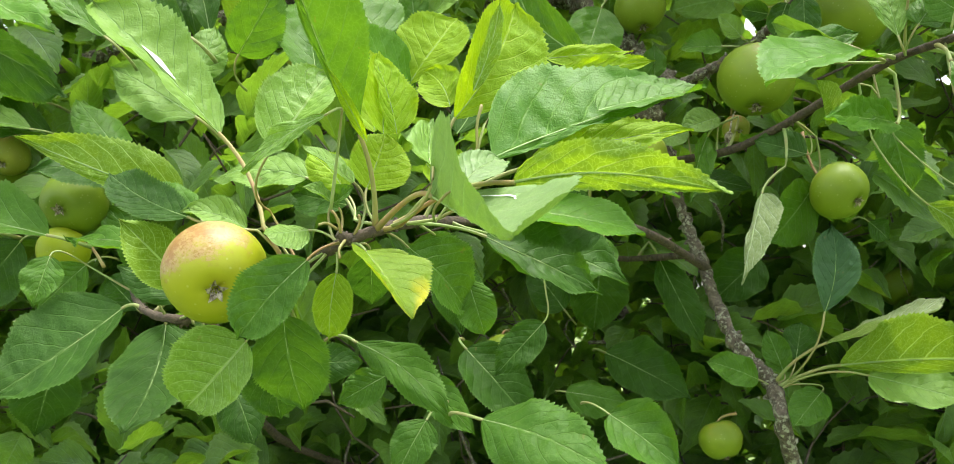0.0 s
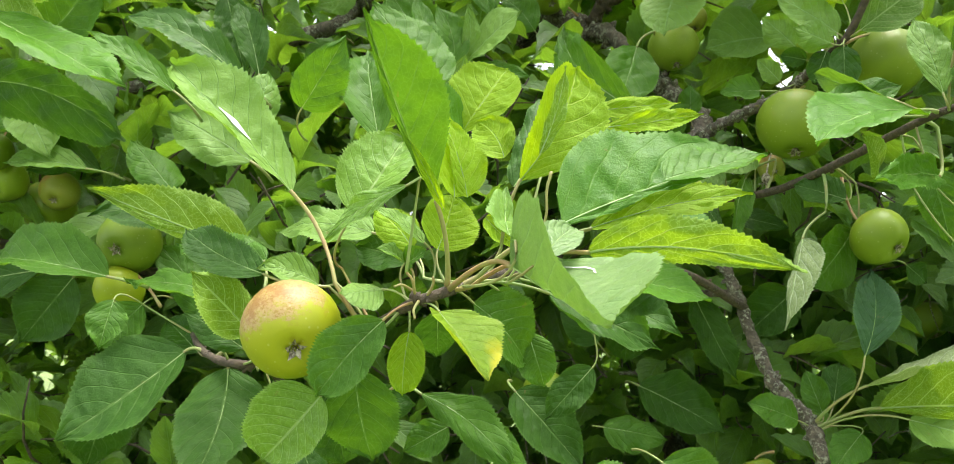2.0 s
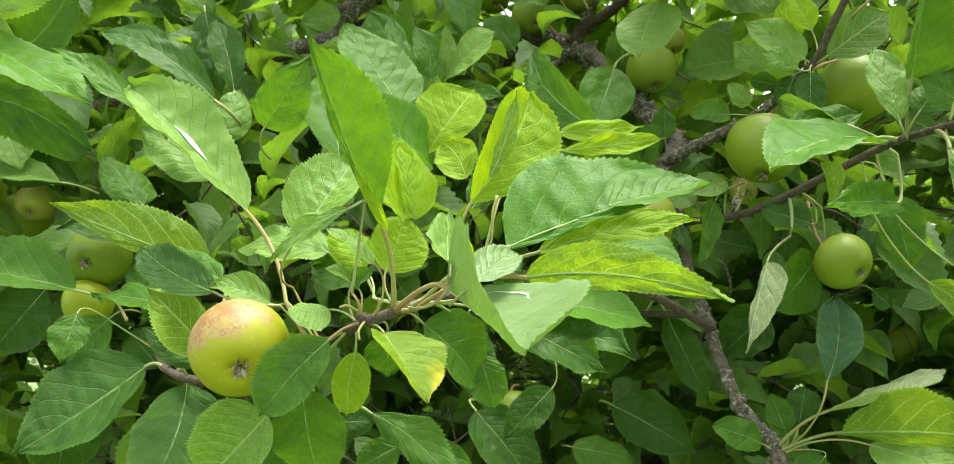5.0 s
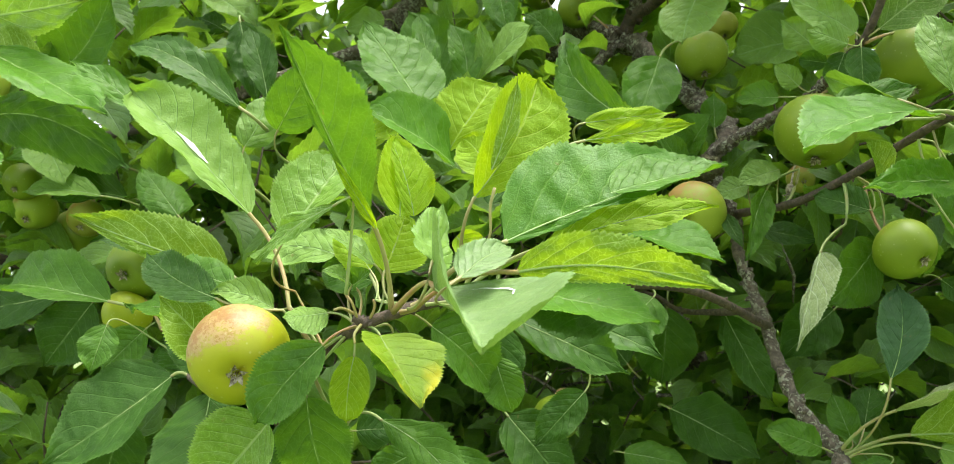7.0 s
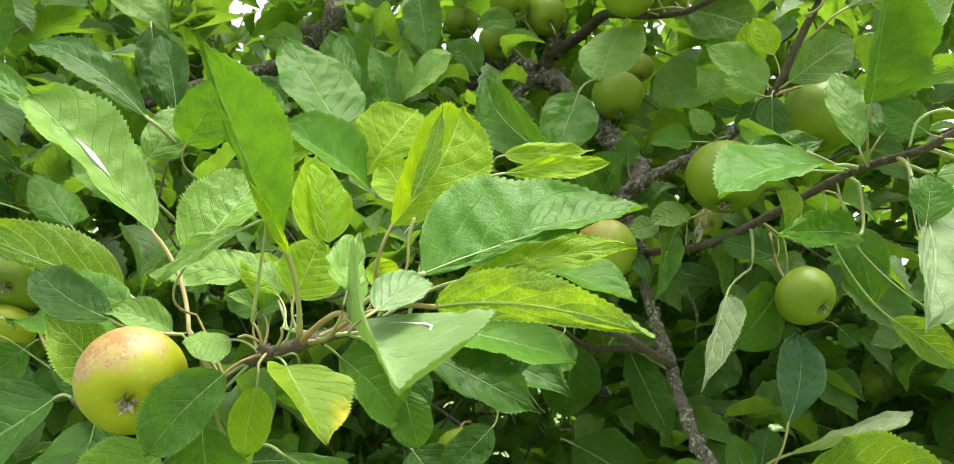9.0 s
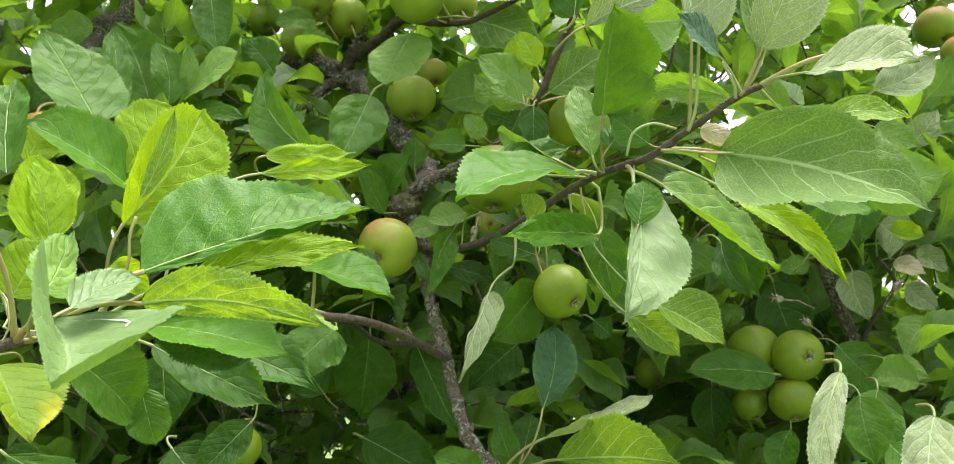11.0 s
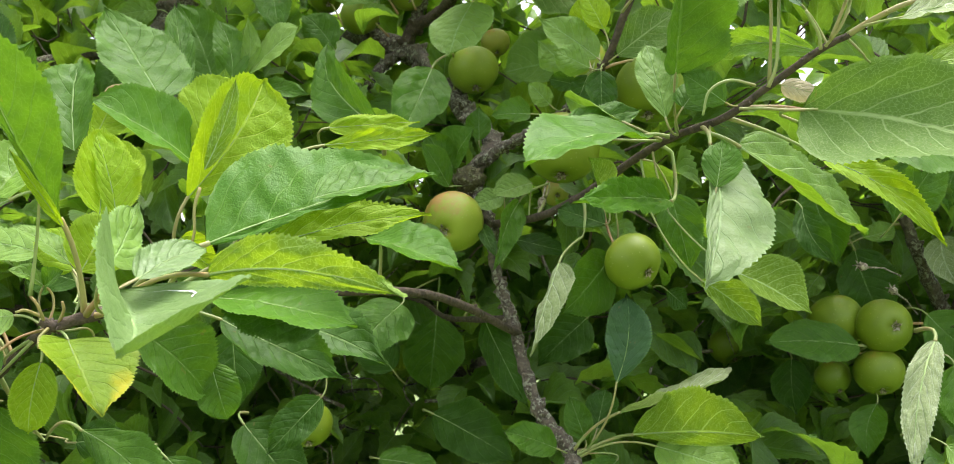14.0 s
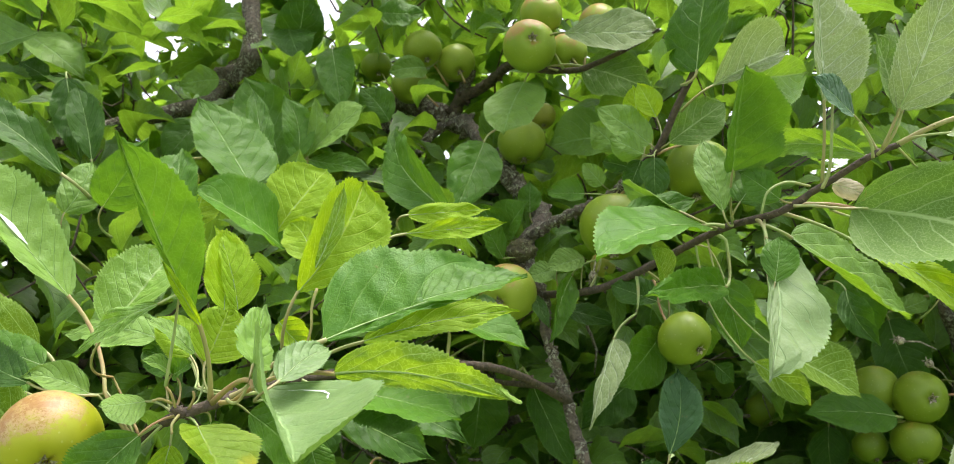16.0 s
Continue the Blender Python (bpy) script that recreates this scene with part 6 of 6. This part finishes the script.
leaf(far_branch, (0.678, 1.12, 1.66), (0.72, 1.12, 1.676), (0.668, 1.12, 1.645), 0.032, (-0.16, -0.88, 0.44), 10, 20, 0.05, 0.1, "pale")
leaf(far_branch, (0.723, 0.97, 1.549), (0.759, 0.94, 1.529), (0.709, 0.97, 1.556), 0.037, (-0.39, -0.79, 0.47), 10, 20, 0.05, 0.1, "pale")
leaf(far_branch, (0.768, 1.02, 1.492), (0.819, 1.02, 1.476), (0.762, 1.02, 1.506), 0.038, (0.12, -0.91, 0.40), 10, 20, 0.05, 0.1, "mature")
leaf(far_branch, (0.543, 0.72, 1.466), (0.565, 0.7, 1.445), (0.543, 0.74, 1.474), 0.026, (-0.27, -0.83, 0.49), 10, 20, 0.05, 0.1, "pale")
leaf(front_shoot, (-0.020, 0.718, 1.693), (-0.080, 0.663, 1.731), (-0.020, 0.718, 1.693), 0.0657, (0.74, -0.42, 0.53), 19, 21, 0.073, -0.026, "gloss", widest=0.42, blunt=0.61, left_share=1.00, right_share=1.08, form=(13, 0.06, 0.09, -0.009))
leaf(left_shoot, (-0.292, 0.795, 1.654), (-0.339, 0.715, 1.656), (-0.287, 0.815, 1.644), 0.048, (0.64, -0.36, 0.67), 8, 20, 0.05, 0, "dark")
leaf(front_shoot, (0.075, 0.72, 1.514), (0.036, 0.71, 1.474), (0.078, 0.72, 1.533), 0.029, (0.05, -0.98, 0.19), 8, 8, 0.03, 0, "dark")
leaf(front_shoot, (0.085, 0.7, 1.715), (0.154, 0.72, 1.725), (0.039, 0.66, 1.662), 0.019, (0.24, -0.94, 0.23), 10, 14, 0.05, 0.03, "young", blunt=.8)
leaf(front_shoot, (0.001, 0.52, 1.628), (-0.014, 0.52, 1.679), (0.001, 0.52, 1.628), 0.029, (0.52, -0.84, 0.14), 14, 12, 0.03, 0.03, "young", widest=.38, blunt=.85, left_share=.5)
leaf(right_twig, (0.486, 0.82, 1.661), (0.506, 0.8, 1.609), (0.477, 0.82, 1.684), 0.032, (-0.30, -0.92, 0.24), 30, 35, 0.08, 0.12, "dark")
leaf(left_shoot, (-0.788, 0.905, 1.811), (-0.546, 0.785, 1.761), (-0.834, 0.925, 1.826), 0.181, (0.03, -0.32, 0.95), 8, 20, 0.06, 0, "mature")
leaf(left_shoot, (-0.468, 0.925, 1.76), (-0.513, 0.815, 1.753), (-0.454, 0.935, 1.759), 0.086, (0.56, -0.28, 0.78), 8, 20, 0.06, 0, "mature")
leaf(left_shoot, (-0.466, 0.955, 1.725), (-0.493, 0.855, 1.714), (-0.45, 0.955, 1.724), 0.075, (0.51, -0.23, 0.83), 8, 20, 0.06, 0, "dark")

# ---- apples ----
apple((-0.102, 0.516, 1.554), 0.058, (0.32, -0.85, -0.42), "russet", (-0.155, 0.64, 1.521), "ripening apple with reddish cheek and tan russet")
apple((0.333, 0.82, 1.617), 0.051, (0.5, -0.72, -0.55), "green", (0.313, 0.85, 1.675), "unripe green apple with its brown eye turned down")
apple((0.173, 0.95, 1.672), 0.064, (-0.35, -0.85, -0.45), "pale", (0.203, 0.995, 1.715), "unripe apple with a faint pink cheek")
apple((0.281, 0.88, 1.732), 0.072, (-0.1, -0.35, -0.9), "green", (0.298, 0.9, 1.774), "large green apple half covered by leaves")
apple((0.37, 0.88, 1.788), 0.071, (-0.2, -0.3, -0.9), "green", (0.318, 0.83, 1.796), "large green apple behind an upright twig")
apple((0.316, 0.98, 1.847), 0.060, (0.1, 0.4, -0.9), "pale", (0.313, 0.87, 1.798), "pale yellow apple with an orange cheek")
apple((0.201, 1.12, 1.884), 0.064, (0.1, -0.3, -0.95), "light", (0.208, 1.14, 1.929), "round green apple under a pale leaf")
apple((0.231, 1.15, 1.929), 0.038, (0.1, -0.4, -0.9), "red", (0.225, 1.12, 1.955), "small red-cheeked apple beside a green one")
apple((0.655, 1.035, 1.552), 0.061, (0.03, -1, -0.03), "green", (0.723, 1.08, 1.553), "green apple showing its brown eye, one of a pair")
apple((0.648, 1.04, 1.5), 0.055, (-0.1, -0.5, -0.85), "green", (0.706, 1.08, 1.538), "small green apple hanging below another")
apple((0.616, 1.07, 1.558), 0.063, (0.1, -0.5, -0.85), "green", (0.702, 1.12, 1.55), "unripe green apple hanging among leaves")
apple((0.612, 1.08, 1.493), 0.041, (0.2, -0.5, -0.85), "green", (0.676, 1.12, 1.519), "small green apple in shade")
apple((0.549, 1.27, 1.528), 0.056, (0.2, -0.5, -0.85), "green", (0.588, 1.32, 1.553), "dark green apple deep in shade")
apple((0.032, 0.9, 1.475), 0.046, (0.1, -0.5, -0.85), "green", (0.034, 0.97, 1.496), "unripe green apple hanging among leaves")
apple((0.988, 1.22, 2.032), 0.064, (0.1, -0.5, -0.85), "pale", (1.007, 1.22, 2.08), "pale apple near the crown's edge")
apple((0.987, 1.17, 1.976), 0.051, (0.1, -0.5, -0.85), "red", (1.041, 1.22, 2.032), "small apple with a dull red cheek")
apple((0.286, 1, 1.707), 0.030, (0.1, -0.9, -0.35), "red", (0.277, 0.97, 1.733), "small shrivelled orange apple")
apple((0.207, 1, 1.972), 0.064, (0.05, -1, 0), "pale", (0.217, 1.06, 1.968), "green apple with a rosy flush and open eye")
apple((0.256, 1.04, 1.977), 0.051, (0.2, -0.6, -0.7), "pale", (0.265, 1.01, 1.95), "pale green apple in a cluster")
apple((0.226, 1.05, 2.034), 0.054, (0.2, -0.6, 0.5), "pale", (0.21, 1.07, 1.979), "pale yellow-green apple in a cluster")
apple((0.303, 1.08, 2.031), 0.054, (0.2, -0.6, -0.5), "pale", (0.274, 1.02, 1.953), "pale green apple behind a leaf")
apple((0.064, 1.22, 2.052), 0.058, (0.3, -0.5, -0.8), "light", (0.1, 1.22, 1.997), "round green apple high in the crown")
apple((0.113, 1.24, 2.038), 0.057, (0.2, -0.6, -0.7), "light", (0.126, 1.2, 1.995), "round green apple high in the crown")
apple((0.043, 1.26, 2.011), 0.056, (0.2, -0.6, -0.7), "light", (0.085, 1.24, 1.972), "yellow-green apple high in the crown")
apple((-0.015, 1.32, 2.062), 0.049, (0.2, -0.6, -0.7), "green", (0.019, 1.27, 1.996), "green apple in shade high in the crown")
apple((-0.546, 0.815, 1.832), 0.066, (-0.2, -0.3, -0.9), "pale", (-0.553, 0.795, 1.867), "pale apple with an orange flush")
apple((-0.684, 0.875, 1.746), 0.080, (-0.2, -0.8, -0.6), "green", (-0.68, 0.905, 1.801), "dark green apple in the shade of leaves")
apple((-0.544, 0.875, 1.738), 0.041, (0.1, -0.8, -0.6), "green", (-0.549, 0.905, 1.775), "small green apple in a cluster")
apple((-0.552, 0.905, 1.711), 0.049, (0.1, -0.8, -0.6), "pale", (-0.568, 0.955, 1.748), "small apple with a brownish flush")
apple((-0.5, 0.925, 1.7), 0.044, (0.1, -0.8, -0.6), "red", (-0.516, 0.955, 1.737), "small apple with a dull red flush")
apple((-0.532, 0.955, 1.686), 0.061, (0.1, -0.8, -0.6), "green", (-0.55, 1.005, 1.73), "green apple in shade")
apple((-0.349, 0.795, 1.63), 0.059, (0, -0.95, -0.3), "green", (-0.354, 0.855, 1.675), "dark green apple under a leaf, eye showing")
apple((-0.354, 0.785, 1.586), 0.046, (-0.2, -0.4, -0.85), "yellow", (-0.299, 0.755, 1.57), "small bright yellow-green apple")
apple((-0.181, 0.94, 1.799), 0.034, (0.2, 0.3, -0.9), "red", (-0.173, 0.97, 1.831), "small apple with a pink cheek")
apple((-0.599, 0.97, 1.716), 0.045, (0.2, -0.3, -0.9), "green", (-0.62, 1.02, 1.761), "unripe green apple hanging among leaves")
apple((0.24, 0.92, 1.388), 0.042, (0.2, -0.3, -0.9), "green", (0.256, 0.92, 1.413), "small bright green apple")

# ---- the mass of the crown behind ----
FRONT = Vector((0.12, 0.05, 1.57))


OPEN_C = np.array([c for c, r in OPEN])
OPEN_R = np.array([r for c, r in OPEN])
OPEN_W = np.array(FRONT) - OPEN_C


def hidden_way(p):
    off = np.array(p) - OPEN_C
    t = (off * OPEN_W).sum(1) / (OPEN_W ** 2).sum(1)
    gap = np.linalg.norm(off - OPEN_W * t[:, None], axis=1)
    return bool(((t > -0.02) & (t < 1) & (gap < OPEN_R)).any())


def mass_leaf(rows, cols):
    pts, uvs, faces = [], [], []
    for i in range(rows + 1):
        u = i / rows
        h = 0.5 * profile(u, 0.42, 1.12)
        for j in range(-cols, cols + 1):
            f = j / cols
            t = (0.09 if i % 2 else -0.03) if abs(f) == 1 else 0
            pts.append((f * h * (1 + t), u + (0.03 if t > 0 else 0), abs(f) * h * 0.25 + 0.14 * 4 * u * (1 - u) - 0.12 * u ** 3))
            uvs.append((u, 0.5 + 0.5 * f))
    w = 2 * cols + 1
    for i in range(rows):
        for j in range(w - 1):
            a = i * w + j
            faces.append((a, a + 1, a + 1 + w, a + w))
    return np.array(pts), np.array(uvs), np.array(faces)


def crown(name, count, box, rows, cols, seed, label, keep, grow=1.0):
    """Leafy sprays scattered through box: thin twigs with leaves set round them, in one mesh."""
    rnd = random.Random(seed)
    lp, lu, lf = mass_leaf(rows, cols)
    allv, allu, allf, base, made = [], [], [], 0, 0
    tv, tf = [], []
    tries = 0
    while made < count and tries < count * 3:
        tries += 1
        c = Vector([rnd.uniform(*b) for b in box])
        if not keep(c, rnd):
            continue
        d = Vector((rnd.uniform(-1, 1), rnd.uniform(-1.3, 0.3), rnd.uniform(-0.35, 1.0))).normalized()
        run = rnd.uniform(0.08, 0.22)
        bow = Vector((rnd.gauss(0, 0.15), rnd.gauss(0, 0.15), rnd.gauss(-0.1, 0.15))) * run
        line = [c + d * run * (q / 4 - 0.6) + bow * (q / 4) * (1 - q / 4) * 4 for q in range(5)]
        if not any(hidden_way(q) for q in line):
            tube(line, [0.0009, 0.0016, 0.0015, 0.0012, 0.0008], 5, 0, 0, tv, tf)
        for _ in range(rnd.randint(5, 9)):
            b = c + d * run * rnd.uniform(-0.5, 0.4)
            out = Vector((rnd.gauss(0, 1), rnd.gauss(-0.35, 0.8), rnd.gauss(0.15, 0.7)))
            ax = (out.normalized() + d * 0.5).normalized()
            ax = (ax + Vector((0, 0, -0.25 * rnd.random()))).normalized()
            b = b + ax * 0.025
            ln = rnd.uniform(0.055, 0.105) * grow
            if hidden_way(b + ax * ln * 0.5) or b.y + ax.y * ln < box[1][0] - 0.05:
                continue
            up = Vector((rnd.gauss(0, 0.45), rnd.gauss(-0.35, 0.4), 1.0))
            s = ax.cross(up)
            if s.length < 0.05:
                continue
            s.normalize()
            n = s.cross(ax)
            wd = ln * rnd.uniform(0.42, 0.66)
            M = np.array([[s.x * wd, ax.x * ln, n.x * ln], [s.y * wd, ax.y * ln, n.y * ln], [s.z * wd, ax.z * ln, n.z * ln]])
            q = lp.copy()
            q[:, 2] *= rnd.uniform(-0.2, 1.4)
            fold, turn_up = rnd.uniform(-0.1, 0.75), rnd.gauss(0, 0.14)
            q[:, 2] += np.abs(q[:, 0]) * fold * 0.5 + turn_up * q[:, 0] * q[:, 1] + 0.05 * np.sin(q[:, 1] * 9 + fold * 9) * np.abs(q[:, 0]) * 2
            q[:, 0] *= 1 - 0.28 * max(0.0, fold)
            allv.append(q @ M.T + np.array(b))
            allu.append(lu)
            allf.append(lf + base)
            base += len(lp)
            made += 1
    v, u, f = np.concatenate(allv), np.concatenate(allu), np.concatenate(allf)
    me = bpy.data.meshes.new(name)
    me.vertices.add(len(v))
    me.vertices.foreach_set("co", (v - np.array(tree.location)).astype(np.float32).ravel())
    me.loops.add(f.size)
    me.loops.foreach_set("vertex_index", f.ravel().astype(np.int32))
    me.polygons.add(len(f))
    me.polygons.foreach_set("loop_start", np.arange(0, f.size, 4, dtype=np.int32))
    me.polygons.foreach_set("use_smooth", np.ones(len(f), dtype=bool))
    me.materials.append(LOOKS["mass"])
    layer = me.uv_layers.new(name="leaf")
    layer.data.foreach_set("uv", u[f.ravel()].astype(np.float32).ravel())
    me.update(calc_edges=True)
    me.validate()
    ob = new(name, me)
    ob.parent = tree
    tagged(ob, label, kind="stuff")
    tw = part("twig_tangle", tv, tf, [TWIG], tree, tree.location, "thin brown twigs inside the crown")
    tagged(tw, kind="stuff")
    return ob


def inner(p, rnd):
    """A rounded crown, thinner towards the top, with a dark hollow below the limb."""
    far = abs((p.x - 0.2) / 2.5) ** 2.4 + abs((p.y - 2.0) / 1.35) ** 2.4 + abs((p.z - 1.45) / 1.25) ** 2.4
    if far > 1 + 0.45 * noise.noise(p * 1.7):
        return False
    if -0.12 < p.x < 0.5 and p.z < 1.56 and p.y < 1.3 and rnd.random() < 0.6:
        return False
    if p.x > 0.7 and p.z > 1.66 and rnd.random() < 0.12:
        return False
    return p.z < 1.95 or rnd.random() < (0.55 if p.x > -0.5 else 0.75)


def hollow(p, rnd):
    if p.x > 0.7 and p.z > 1.66 and rnd.random() < 0.2:
        return False
    return not (-0.1 < p.x < 0.45 and 1.2 < p.z < 1.62)


crown("foliage", 2300, ((-0.95, 1.25), (0.82, 1.12), (1.05, 2.2)), 22, 3, 10, "green serrated leaves at the front of the crown", hollow, 0.85)
crown("foliage", 7000, ((-1.4, 1.8), (1.10, 1.5), (0.75, 2.5)), 14, 2, 11, "green leaves on the near side of the crown", inner)
crown("foliage", 4000, ((-1.2, 1.4), (1.3, 1.75), (0.7, 2.3)), 10, 1, 13, "shaded green leaves inside the crown", inner, 1.1)
crown("foliage", 20000, ((-2.3, 2.8), (1.45, 3.4), (0.2, 2.8)), 6, 1, 12, "mass of green leaves deep in the crown", inner, 1.2)

# dry twigs in the hollow
rnd = random.Random(5)
tv, tf = [], []
for _ in range(150):
    p = Vector((rnd.uniform(-0.25, 0.6), rnd.uniform(1.12, 1.6), rnd.uniform(1.2, 1.75)))
    d = Vector((rnd.gauss(0, 1), rnd.gauss(0, 0.5), rnd.gauss(0, 0.8))).normalized()
    n = 6
    ln, line = rnd.uniform(0.06, 0.24), []
    for q in range(n):
        line.append(p.copy())
        p = p + d * (ln / n)
        d = (d + Vector((rnd.gauss(0, 0.25), rnd.gauss(0, 0.25), rnd.gauss(0, 0.25)))).normalized()
    r = rnd.uniform(0.0012, 0.0032)
    tube(line, [r * (1 - 0.12 * q) for q in range(n)], 5, 0.3, q, tv, tf)
dry = part("dry_twig_tangle", tv, tf, [BARK], tree, tree.location, "bare brown twigs in the shade below the limb")
tagged(dry, kind="stuff")
